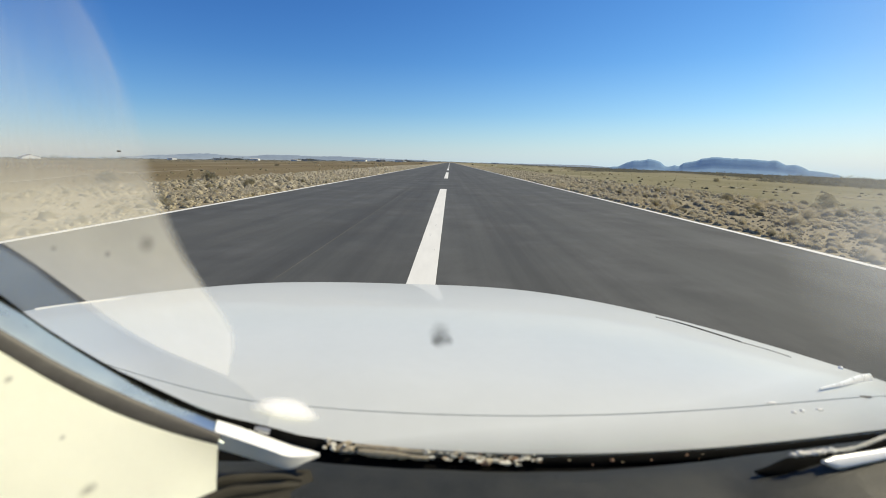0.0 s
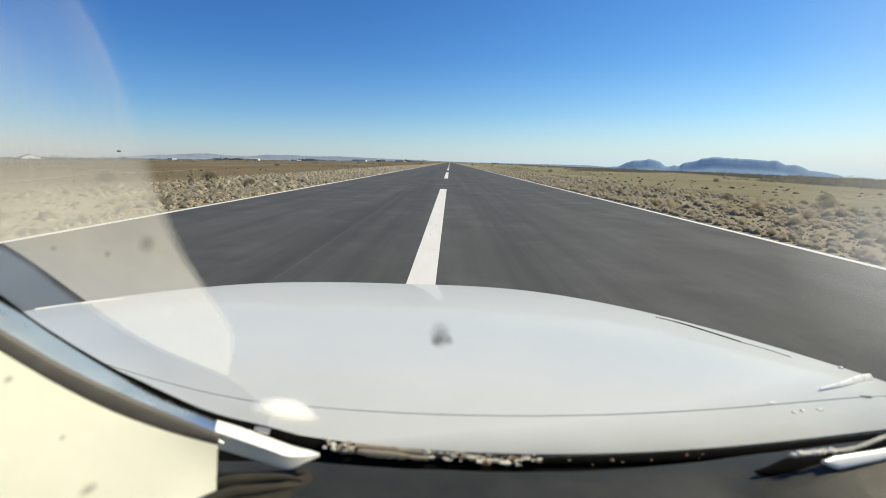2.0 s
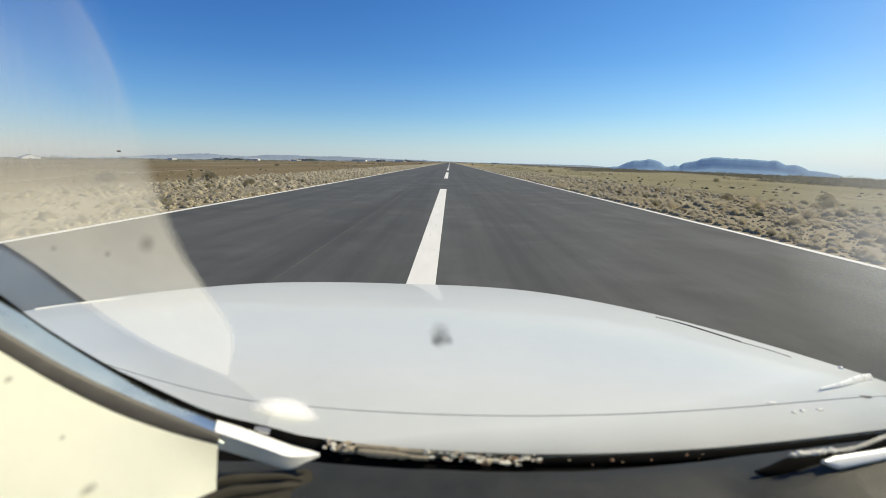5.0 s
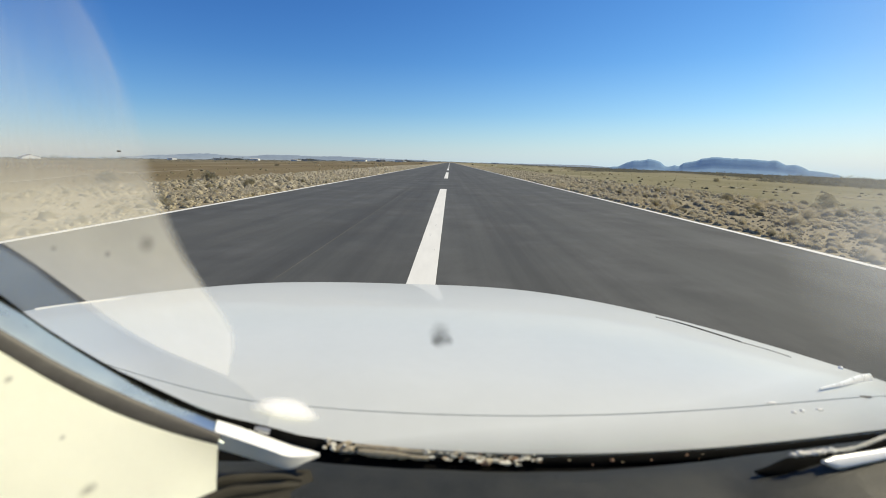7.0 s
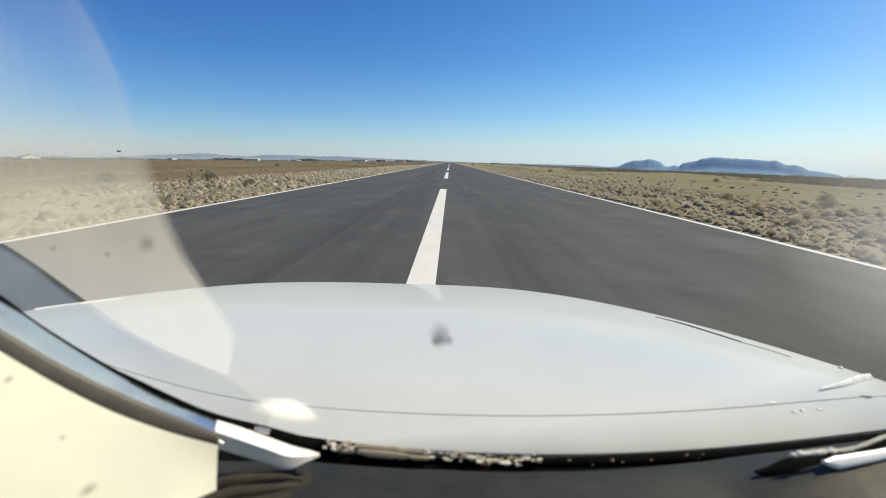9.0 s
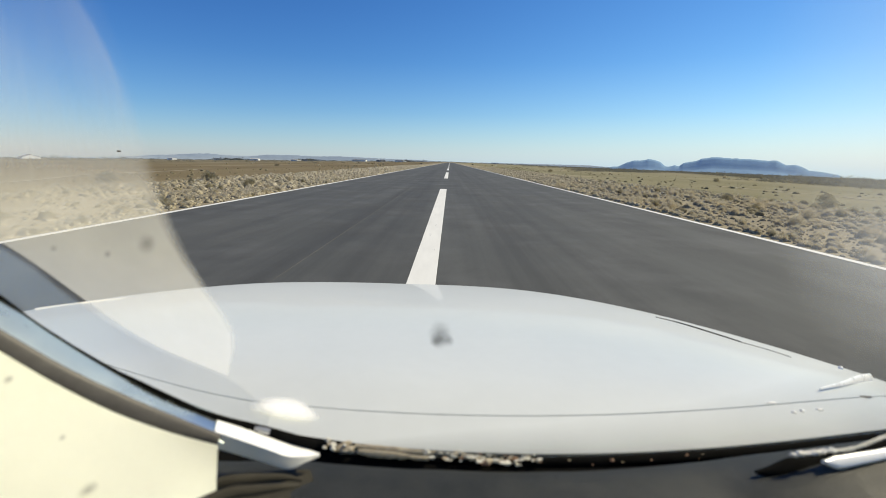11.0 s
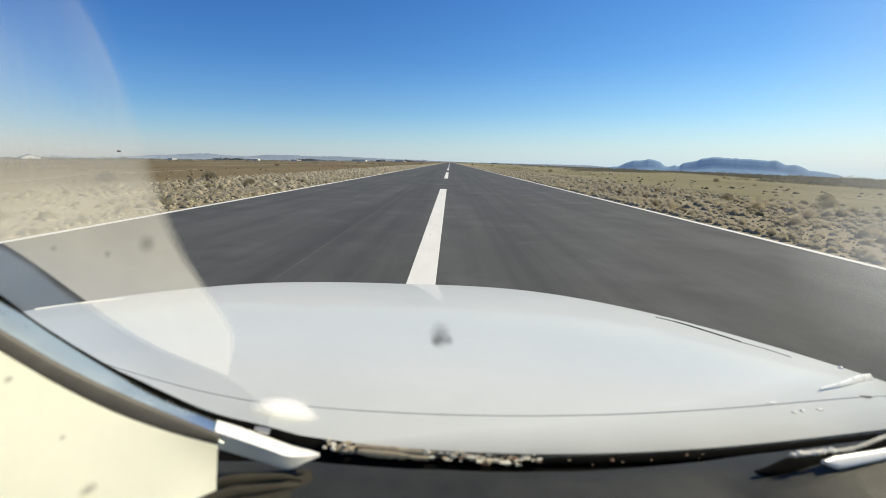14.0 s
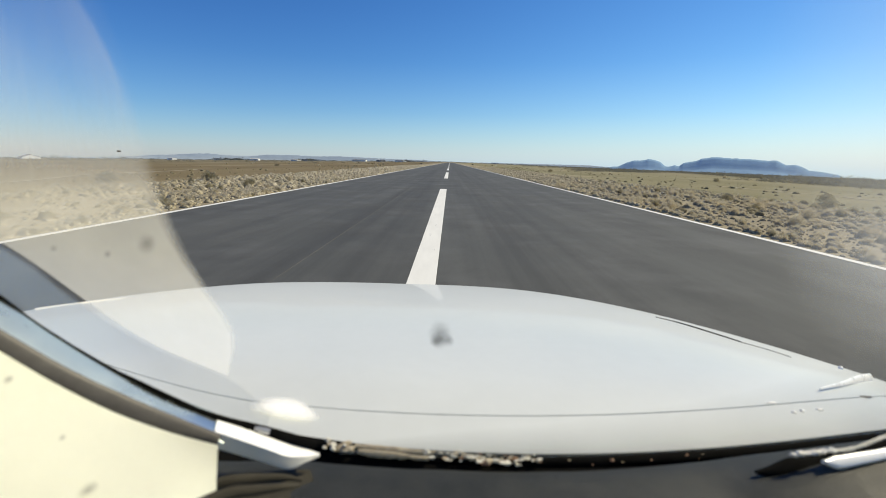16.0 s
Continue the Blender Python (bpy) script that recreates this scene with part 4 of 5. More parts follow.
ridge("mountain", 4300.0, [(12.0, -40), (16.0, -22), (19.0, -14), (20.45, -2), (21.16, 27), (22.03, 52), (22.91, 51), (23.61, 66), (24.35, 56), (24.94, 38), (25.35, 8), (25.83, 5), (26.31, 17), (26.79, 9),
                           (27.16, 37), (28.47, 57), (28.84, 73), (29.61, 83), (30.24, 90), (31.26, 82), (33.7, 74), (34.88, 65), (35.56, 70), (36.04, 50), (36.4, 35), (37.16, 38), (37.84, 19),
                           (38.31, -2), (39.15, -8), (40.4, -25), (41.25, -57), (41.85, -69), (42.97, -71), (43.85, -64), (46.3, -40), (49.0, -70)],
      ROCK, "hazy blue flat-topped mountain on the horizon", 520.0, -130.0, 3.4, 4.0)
ridge("hill_range", 4500.0, [(-52, -70), (-48.0, -60), (-45.3, -54), (-43.8, -51), (-41.4, -31), (-40.5, -17), (-39.7, -28), (-38.4, -21), (-35.5, -11), (-33.8, 2), (-32.0, 10), (-29.6, 25), (-28.2, 28), (-26.5, 17), (-24.1, 12),
                             (-22.0, 31), (-19.1, 32), (-16.5, 26), (-13.8, 32), (-11.1, 26), (-6.9, 17), (-4.0, 15), (-1.2, 6), (3, 2), (9, 2), (17, 0), (19, -10)],
      HILL, "low pale blue hills along the horizon", 360.0, -90.0, 3.0, 9.0)


# ---------------------------------------------------------------- plants
def leaf_cloud(rnd, n, shape, size):
    """Small leaf triangles scattered over a form; shape() gives a place and a direction."""
    verts, faces = [], []
    for _ in range(n):
        c, d = shape(rnd)
        s = size * rnd.uniform(0.6, 1.5)
        u = Vector((rnd.gauss(0, 1), rnd.gauss(0, 1), rnd.gauss(0, 0.7))).normalized()
        v = d.cross(u)
        v = v.normalized() if v.length > 1e-4 else Vector((1, 0, 0))
        k = len(verts)
        verts += [c - v * s * 0.4, c + v * s * 0.4, c + d * s + u * s * 0.35]
        faces.append((k, k + 1, k + 2))
    return verts, faces


def dome(rnd):
    a, b = rnd.uniform(0, 2 * math.pi), rnd.random() ** 0.6
    r = rnd.random() ** 0.35
    d = Vector((math.cos(a) * b, math.sin(a) * b, math.sqrt(max(1 - b * b, 0)) * 0.9 + 0.1))
    bump = 1 + 0.35 * noise.noise(d * 2.3 + Vector((rnd.seed_shift, 0, 0)))
    return d * r * bump, d.normalized()


class Rnd(random.Random):
    seed_shift = 0.0


def shrub_meshes():
    out = []
    for k in range(6):
        rnd = Rnd(40 + k)
        rnd.seed_shift = 11.0 * k
        v, f = leaf_cloud(rnd, 2600, dome, 0.065)
        crown = mesh_of("shrub_crown", v, f, SCRUB if k % 3 else DRY_TUFT)
        stems_v, stems_f = [], []
        for _ in range(7):
            a = rnd.uniform(0, 6.283)
            tip = Vector((math.cos(a) * 0.5, math.sin(a) * 0.5, 0.6))
            side = Vector((-math.sin(a), math.cos(a), 0)) * 0.025
            i = len(stems_v)
            stems_v += [side, -side, Vector((0.03, 0, 0.02)), tip]
            stems_f += [(i, i + 1, i + 3), (i + 1, i + 2, i + 3), (i + 2, i, i + 3)]
        out.append((crown, mesh_of("shrub_stems", stems_v, stems_f, TWIG)))
    return out


SHRUBS = shrub_meshes()
shrub_rng = random.Random(21)


def shrub(x, y, w, h, kind, label):
    ob = new("shrub", SHRUBS[kind][0])
    ob.matrix_world = Matrix.LocRotScale((x, y, ground_z(x, y) - 0.03), Euler((0, 0, shrub_rng.uniform(0, 6.28))), (w / 2, w / 2, h))
    st = new("stems", SHRUBS[kind][1])
    st.parent = ob
    return tagged(ob, label, "shrub", "scattered shrubs on the veld")


# shrubs that stand out singly on both verges
placed = [(10.1, 19.6, 0.8, 0.42, 0), (12.3, 15.2, 0.6, 0.34, 3), (14.9, 18.0, 0.6, 0.36, 0), (19.5, 22.5, 0.9, 0.5, 5), (23.0, 27.0, 1.0, 0.6, 1), (16.5, 26.0, 0.8, 0.45, 4),
          (-22.0, 29.0, 1.4, 0.75, 1), (-16.4, 24.0, 1.1, 0.5, 3), (-19.0, 36.0, 1.2, 0.7, 5), (-13.5, 31.0, 0.8, 0.45, 2)]
for x, y, w, h, k in placed:
    shrub(x, y, w, h, k, "rounded grey-green shrub on sandy verge" if k % 3 else "dry straw-coloured shrub on sandy verge")
for i in range(56):
    s = -1 if i % 2 else 1
    y = -60 + 560 * shrub_rng.random() ** 1.2
    x = s * (12.5 + 75 * shrub_rng.random() ** 1.5 + y * 0.03)
    k = shrub_rng.randrange(6)
    w = shrub_rng.uniform(0.5, 1.5)
    shrub(x, y, w, w * shrub_rng.uniform(0.4, 0.62), k, "grey-green shrub on dry veld" if k % 3 else "straw-coloured shrub on dry veld")


def tussock_arrays(r, P, zg, blades, rings=3, sides=9, thin=0.5):
    """Rounded tussocks for places (x, y, radius, height): a lumpy mound of matted grass with a fringe of fine blades."""
    n = len(P)
    rad, hh = P[:, 2:3], P[:, 3:4]
    # the mound
    spin = r.uniform(0, 6.28, (n, 1))
    V, F = [], []
    for j in range(rings):
        q = j / rings
        a = np.linspace(0, 2 * np.pi, sides, endpoint=False)[None, :] + spin + j * np.pi / sides
        wob = r.uniform(0.6, 1.15, (n, sides))
        reach = math.cos(q * 1.45) * 0.84 * wob * rad
        z = zg[:, None] - 0.03 * (j == 0) + hh * math.sin(q * 1.5) * 0.55 * r.uniform(0.6, 1.25, (n, sides))
        V.append(np.stack([P[:, 0:1] + np.cos(a) * reach, P[:, 1:2] + np.sin(a) * reach, z], -1))
    V.append(np.stack([P[:, 0] + 0.1 * rad[:, 0] * r.uniform(-1, 1, n), P[:, 1] + 0.1 * rad[:, 0] * r.uniform(-1, 1, n), zg + hh[:, 0] * r.uniform(0.5, 0.66, n)], -1)[:, None, :])
    V = np.concatenate(V, 1)
    per = V.shape[1]
    k = np.arange(n)[:, None] * per
    i = np.arange(sides)
    for j in range(rings):
        a, b = j * sides + i, j * sides + (i + 1) % sides
        if j < rings - 1:
            c, d = (j + 1) * sides + i, (j + 1) * sides + (i + 1) % sides
            F += np.stack([k + a, k + b, k + c], -1).reshape(-1, 3).tolist()
            F += np.stack([k + b, k + d, k + c], -1).reshape(-1, 3).tolist()
        else:
            F += np.stack([k + a, k + b, k + per - 1 + 0 * a], -1).reshape(-1, 3).tolist()
    mound = len(F)
    # the blades
    a = r.uniform(0, 2 * np.pi, (n, blades))
    out = r.rand(n, blades) ** 0.55
    long_ = r.uniform(0.75, 1.25, (n, blades))
    ca, sa = np.cos(a), np.sin(a)
    up = np.sqrt(np.maximum(1 - 0.84 * out * out, 0.05))
    foot, tip = 0.3, long_
    w = rad * thin * r.uniform(0.025, 0.05, (n, blades))
    tw = r.uniform(0, np.pi, (n, blades))
    ox, oy = np.cos(tw) * w, np.sin(tw) * w
    lean = r.uniform(-0.10, 0.10, (n, blades)) * rad
    bx, by, bz = P[:, 0:1] + ca * out * foot * rad, P[:, 1:2] + sa * out * foot * rad, zg[:, None] + up * hh * foot
    tx, ty, tz = P[:, 0:1] + ca * out * tip * rad + lean, P[:, 1:2] + sa * out * tip * rad - lean, zg[:, None] + up * hh * tip * r.uniform(0.8, 1.2, (n, blades))
    B = np.stack([np.stack([bx - ox, by - oy, bz], -1), np.stack([bx + ox, by + oy, bz], -1), np.stack([tx, ty, tz], -1)], 2).reshape(-1, 3)
    F += (len(V) * per + np.arange(n * blades)[:, None] * 3 + np.array([[0, 1, 2]])).tolist()
    return np.concatenate([V.reshape(-1, 3), B]).tolist(), F, mound


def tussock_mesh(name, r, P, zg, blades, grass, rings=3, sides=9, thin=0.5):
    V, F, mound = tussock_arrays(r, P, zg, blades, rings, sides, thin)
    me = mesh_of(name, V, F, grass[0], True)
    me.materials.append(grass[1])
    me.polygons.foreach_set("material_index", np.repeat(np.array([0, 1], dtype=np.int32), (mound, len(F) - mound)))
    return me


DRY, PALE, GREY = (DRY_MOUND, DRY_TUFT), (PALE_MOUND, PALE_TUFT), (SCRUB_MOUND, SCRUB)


def tufts(name, places, grass, label, blades, seed, sides=7):
    """Many grass tussocks in one mesh."""
    P = np.asarray(places)
    me = tussock_mesh(name, np.random.RandomState(seed), P, ground_zs(P[:, 0]), blades, grass, 3 if sides > 6 else 2, sides)
    return tagged(new(name, me), label, "grass", kind="stuff")


def scatter(n, seed, y0, y1, near, spread, size, power=1.6, clump=0.0):
    r = np.random.RandomState(seed)
    out = []
    while len(out) < n:
        y = y0 + (y1 - y0) * r.rand() ** 1.35
        s = 1 if r.rand() < 0.5 else -1
        x = s * (near + spread * r.rand() ** power)
        if noise.noise(Vector((x * 0.16, y * 0.10, seed))) < clump * (1 - 2 * r.rand()):
            continue
        if abs(y + 201 + 1.327 * x) < 17 or (abs(y + 335) < 17 and abs(x) < 75):
            continue
        q = size * (0.4 + 1.1 * r.rand() ** 1.8)
        out.append((x, y, q, q * r.uniform(0.5, 1.1)))
    return out


tussock_meshes = [tussock_mesh("tussock", np.random.RandomState(90 + k), np.array([[0, 0, 0.5, 1.0]]), np.zeros(1), 900, (DRY, PALE, DRY, PALE, DRY, GREY)[k], 6, 18, 0.3) for k in range(6)]
tuss_rng = random.Random(8)


def tussock(x, y, wide, high, k):
    ob = new("grass_tussock", tussock_meshes[k])
    ob.matrix_world = Matrix.LocRotScale((x, y, ground_z(x, y) - 0.02), Euler((0, 0, tuss_rng.uniform(0, 6.28))), (wide, wide, high))
    return tagged(ob, "rounded grey-green grass tussock on sandy verge" if k == 5 else "rounded pale dry grass tussock on sandy verge", "grass", "grass tussocks on the verge")


# tussocks that can be told apart: rows along both runway edges, then scattered over the verge
for i in range(300):
    s = 1 if i % 8 < 6 else -1
    y = 5.5 + 34 * tuss_rng.random() ** 1.1
    if i % 3 == 0:
        x, wide = s * (9.32 + 0.5 * tuss_rng.random()), tuss_rng.uniform(0.20, 0.38)
    else:
        x, wide = s * (9.9 + 9.5 * tuss_rng.random()), tuss_rng.uniform(0.28, 0.62)
    tussock(x, y, wide, wide * tuss_rng.uniform(0.5, 0.85), tuss_rng.randrange(6))

def one_side(places, left):
    return [p for p in places if (p[0] < 0) == left]


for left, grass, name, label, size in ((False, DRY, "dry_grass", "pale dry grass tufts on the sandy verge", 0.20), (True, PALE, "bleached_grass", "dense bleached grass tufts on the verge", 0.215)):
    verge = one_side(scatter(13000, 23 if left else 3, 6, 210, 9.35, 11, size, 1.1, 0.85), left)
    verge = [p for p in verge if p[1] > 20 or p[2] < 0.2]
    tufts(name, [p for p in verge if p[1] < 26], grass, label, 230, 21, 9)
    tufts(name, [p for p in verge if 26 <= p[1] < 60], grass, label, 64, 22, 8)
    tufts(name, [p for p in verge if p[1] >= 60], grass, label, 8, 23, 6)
tufts("short_grass", scatter(5200, 31, 5, 48, 9.35, 13, 0.085, 1.1, 0.5), DRY, "short wispy dry grass between the tufts", 16, 31, 5)
tufts("edge_grass", [(x + 0.3 * math.sin(y * 3.1), y, q * 0.7, h * 0.7) for x, y, q, h in scatter(1500, 14, 5, 240, 9.45, 0.45, 0.22, 1.0, 0.3)], DRY, "low dry grass along the runway edge", 30, 11, 8)
tufts("verge_scrub", scatter(900, 4, 12, 260, 10.0, 30, 0.24, 1.2, 0.6), GREY, "low grey-green scrub tufts on the verge", 44, 2, 8)
tufts("straw_grass", scatter(1000, 5, 20, 420, 14.0, 120, 0.17, 1.3, 0.4), (mound_material("straw_grass_mound", (0.24, 0.21, 0.125), (0.33, 0.285, 0.18), (0.17, 0.14, 0.08)), plant_material("straw_grass_blade", (0.19, 0.165, 0.098), (0.29, 0.25, 0.155))), "straw-coloured veld grass", 12, 3, 6)
tufts("rear_grass", scatter(2600, 6, -460, 4, 9.6, 60, 0.4, 1.4, 0.3), DRY, "dry grass along the runway behind", 8, 4, 6)


def clumps(name, places, material, label, leaves, seed, leaf=1.0):
    """Far bushes and trees: uneven heaps of leaf triangles, joined."""
    r = np.random.RandomState(seed)
    P = np.asarray(places)
    n = len(P)
    a = r.uniform(0, 2 * np.pi, (n, leaves))
    b = r.rand(n, leaves) ** 0.5
    h = np.sqrt(1 - b * b * 0.95) * r.uniform(0.35, 1.1, (n, leaves))
    cx = P[:, 0:1] + np.cos(a) * b * P[:, 2:3]
    cy = P[:, 1:2] + np.sin(a) * b * P[:, 2:3]
    zg = ground_zs(P[:, 0])
    cz = zg[:, None] + h * P[:, 3:4]
    s = (P[:, 2:3] + P[:, 3:4]) * 0.5 * r.uniform(0.14, 0.32, (n, leaves)) * leaf
    C = np.stack([cx, cy, cz], -1)
    tri = r.normal(size=(n, leaves, 3, 3)) * s[..., None, None] * 0.62
    tri[..., 2] *= 0.8
    V = (C[:, :, None, :] + tri)
    V[..., 2] = np.maximum(V[..., 2], zg[:, None, None] - 0.1)
    V = V.reshape(-1, 3)
    k = np.arange(n * leaves)[:, None] * 3
    me = bpy.data.meshes.new(name)
    me.from_pydata(V.tolist(), [], (k + np.array([[0, 1, 2]])).tolist())
    me.materials.append(material)
    return tagged(new(name, me), label, "scrub", kind="stuff")


r2 = np.random.RandomState(12)
belt = []
for i in range(1700):
    a = r2.uniform(9, 50)
    d = 260 + 900 * r2.rand() ** 0.8
    q = r2.uniform(0.4, 1.2) * (0.6 + d / 900)
    belt.append((d * math.sin(radians(a)), d * math.cos(radians(a)), q * 1.3, q))
while len(belt) < 5400:
    a = 15 + 38 * r2.rand() ** 0.7
    d = 105 - 2.4 * max(a - 33, 0) + 330 * r2.rand() ** 1.3
    if noise.noise(Vector((d * math.sin(radians(a)) * 0.022, d * math.cos(radians(a)) * 0.014, 3.0))) < 0.35 * r2.rand() - 0.12:
        continue
    q = r2.uniform(0.4, 1.1) * (1.7 if r2.rand() < 0.1 else 1.0) * (0.72 if d < 150 else 1.0)
    belt.append((d * math.sin(radians(a)), d * math.cos(radians(a)), q * 1.4, q))
clumps("scrub_belt", belt, FAR_SCRUB, "dark scrub belt across the veld", 100, 5, 0.5)
line = []
for i in range(900):
    a = r2.uniform(-46, 40)
    d = r2.uniform(1500, 2600)
    q = r2.uniform(1.6, 4.0) * (1.5 if r2.rand() < 0.1 else 1.0)
    line.append((d * math.sin(radians(a)), d * math.cos(radians(a)), q * 1.8, q))
for ca, n in ((-26.2, 40), (-36.5, 9), (-41.8, 7), (-17.0, 14), (-5.0, 14)):
    for i in range(n):
        a = ca + r2.normal() * 0.8
        d = r2.uniform(1300, 1400)
        q = r2.uniform(4.0, 8.0)
        line.append((d * math.sin(radians(a)), d * math.cos(radians(a)), q * 1.2, q))
clumps("far_trees", line, simple("far_tree_haze", (0.07, 0.08, 0.07), (0.11, 0.12, 0.10), 0.95, 0.05), "thin line of distant trees on the horizon", 70, 6, 0.6)
lowv = []
for i in range(600):
    a = r2.uniform(-50, -3)
    d = 220 + 900 * r2.rand()
    q = r2.uniform(0.35, 0.9)
    lowv.append((d * math.sin(radians(a)), d * math.cos(radians(a)), q * 1.6, q))
clumps("veld_bushes", lowv, FAR_SCRUB, "low dark bushes scattered over the veld", 30, 7)



def conifers():
    """A windbreak of dark trees: tapered trunk with limbs, and a crown of many small leaf clumps."""
    kinds = []
    for k in range(5):
        rnd = Rnd(70 + k)
        rnd.seed_shift = 5.0 * k
        slim = rnd.uniform(0.20, 0.36)

        def crown(g, slim=slim):
            z = 0.12 + 0.88 * g.random() ** 0.8
            a = g.uniform(0, 2 * math.pi)
            wide = slim * (1.05 - z) ** 0.6 * (0.75 + 0.5 * noise.noise(Vector((math.cos(a) * 2, math.sin(a) * 2, z * 5 + g.seed_shift))))
            b = g.random() ** 0.4
            return Vector((math.cos(a) * wide * b, math.sin(a) * wide * b, z)), Vector((math.cos(a), math.sin(a), 0.5)).normalized()

        v, f = leaf_cloud(rnd, 1400, crown, 0.055)
        bm = bmesh.new()
        bmesh.ops.create_cone(bm, cap_ends=True, segments=8, radius1=0.03, radius2=0.006, depth=0.9, matrix=Matrix.Translation((0, 0, 0.44)))
        for _ in range(9):
            a, z = rnd.uniform(0, 6.28), rnd.uniform(0.2, 0.75)
            tip = Vector((math.cos(a) * slim * 0.6, math.sin(a) * slim * 0.6, z + 0.1))
            root = Vector((0, 0, z))
            side = Vector((-math.sin(a), math.cos(a), 0)) * 0.008
            lo, hi, top, end = (bm.verts.new(c) for c in (root - side, root + side, root + Vector((0, 0, 0.016)), tip))
            for tri in ((lo, hi, end), (hi, top, end), (top, lo, end)):
                bm.faces.new(tri)
        trunk = bpy.data.meshes.new("trunk")
        bm.to_mesh(trunk)
        bm.free()
        trunk.materials.append(BARK)
        kinds.append((mesh_of("crown", v, f, PINE), trunk))
    rnd = random.Random(31)
    for i in range(34):
        y = -400 + 362 * i / 33 + rnd.uniform(-4, 4)
        x = -235 + rnd.uniform(-22, 12)
        h = rnd.uniform(7.5, 14.0)
        c, t = kinds[rnd.randrange(5)]
        ob = new("tree")
        for name, me in (("trunk", t), ("crown", c)):
            piece = new(name, me)
            piece.parent = ob
        ob.matrix_world = Matrix.LocRotScale((x, y, ground_z(x, y) - 0.1), Euler((0, 0, rnd.uniform(0, 6.28))), (h, h, h))
        tagged(ob, "tall dark green tree in a windbreak behind hangars", "tree", "windbreak trees behind the hangars")


conifers()

# ---------------------------------------------------------------- buildings and airfield things
def prism_bm(x0, x1, y0, y1, z0, eave, peak):
    """A gabled body, ridge along y."""
    bm = bmesh.new()
    ends = []
    for y in (y0, y1):
        ends.append([bm.verts.new(p) for p in ((x0, y, z0), (x1, y, z0), (x1, y, eave), ((x0 + x1) / 2, y, peak), (x0, y, eave))])
    a, b = ends
    bm.faces.new(a)
    bm.faces.new(b[::-1])
    for k in range(5):
        bm.faces.new((a[k], a[(k + 1) % 5], b[(k + 1) % 5], b[k]))
    return bm


def shed(name, x, y, w, length, eave, peak, turn, label, category, wall=SHEET_WHITE, roof=SHEET_WHITE, doors=0, vents=0):
    """A steel shed with roof sheets, sliding doors and roof vents."""
    ob = new(name)
    z = ground_z(x, y)
    tagged(ob, label, category)
    hw, hl = w / 2, length / 2
    part("wall", prism_bm(-hw, hw, -hl, hl, -0.3, eave, peak), wall, ob)
    for s in (-1, 1):
        bm = bmesh.new()
        sx = s * (hw + 0.3)
        drop = (peak - eave) / hw * 0.3
        vs = [bm.verts.new(p) for p in ((0, -hl - 0.3, peak + 0.06), (0, hl + 0.3, peak + 0.06), (sx, hl + 0.3, eave - drop + 0.06), (sx, -hl - 0.3, eave - drop + 0.045))]
        bm.faces.new(vs)
        bmesh.ops.solidify(bm, geom=list(bm.faces), thickness=0.05)
        part("roof_sheet", bm, roof, ob)
    for i in range(doors):
        yy = -hl + length * (i + 0.5) / doors
        part("sliding_door", box_bm(hw + 0.01, hw + 0.09, yy - length / doors * 0.46, yy + length / doors * 0.46, 0.0, eave * 0.86, 0.01), wall, ob)
    for i in range(vents):
        yy = -hl + length * (i + 0.5) / vents
        bm = bmesh.new()
        bmesh.ops.create_icosphere(bm, subdivisions=2, radius=0.7, matrix=Matrix.Translation((0, yy, peak + 0.35)))
        smooth(part("roof_vent", bm, SHEET_WHITE, ob))
    ob.matrix_world = pose(x, y, z, 0, 0, turn)
    return ob


shed("hangar", -150.0, -300.0, 22.0, 46.0, 6.0, 7.4, 4.0, "long white steel hangar with roof vents beside veld", "hangar", SHEET_WHITE, SHEET_WHITE, 5, 8)
shed("hangar", -168.0, -368.0, 26.0, 24.0, 8.0, 9.6, 4.0, "tall white steel hangar with grey end wall", "hangar", SHEET_WHITE, SHEET_GREY, 2, 0)
shed("marquee", -631.0, 669.0, 22.0, 20.0, 1.8, 6.5, 60.0, "white peaked tent-like building far across the veld", "building")
far_sheds = [(-470, 1500, 30, 60, 5, 7), (-520, 1520, 18, 30, 4, 6), (-330, 1650, 24, 50, 5, 7), (-260, 1700, 20, 36, 6, 7.5), (-190, 1750, 22, 40, 5, 6.5), (-560, 1290, 14, 26, 4, 6), (-610, 1180, 14, 22, 3.5, 5), (-700, 1130, 12, 22, 3.5, 5), (190, 1900, 16, 30, 4, 5.5)]
for i, (x, y, w, ln, e, p) in enumerate(far_sheds):
    shed("far_shed", x, y, w, ln, e, p, 35 + 25 * (i % 3), "small pale building among distant trees", "building", SHEET_WHITE if i % 3 else SHEET_GREY, SHEET_WHITE if i % 2 else SHEET_GREY)


def mast_thing(x, y):
    ob = new("lookout_mast")
    tagged(ob, "dark box on a thin tall mast", "mast")
    bm = bmesh.new()
    bmesh.ops.create_cone(bm, cap_ends=True, segments=8, radius1=0.18, radius2=0.1, depth=11.0, matrix=Matrix.Translation((0, 0, 5.5)))
    part("mast", bm, STEEL, ob)
    part("box", box_bm(-2.2, 2.2, -1.2, 1.2, 10.4, 12.6, 0.1), DARK_PANEL, ob, "dark box at the mast head")
    ob.matrix_world = pose(x, y, ground_z(x, y), 0, 0, 35)


mast_thing(-464.0, 629.0)


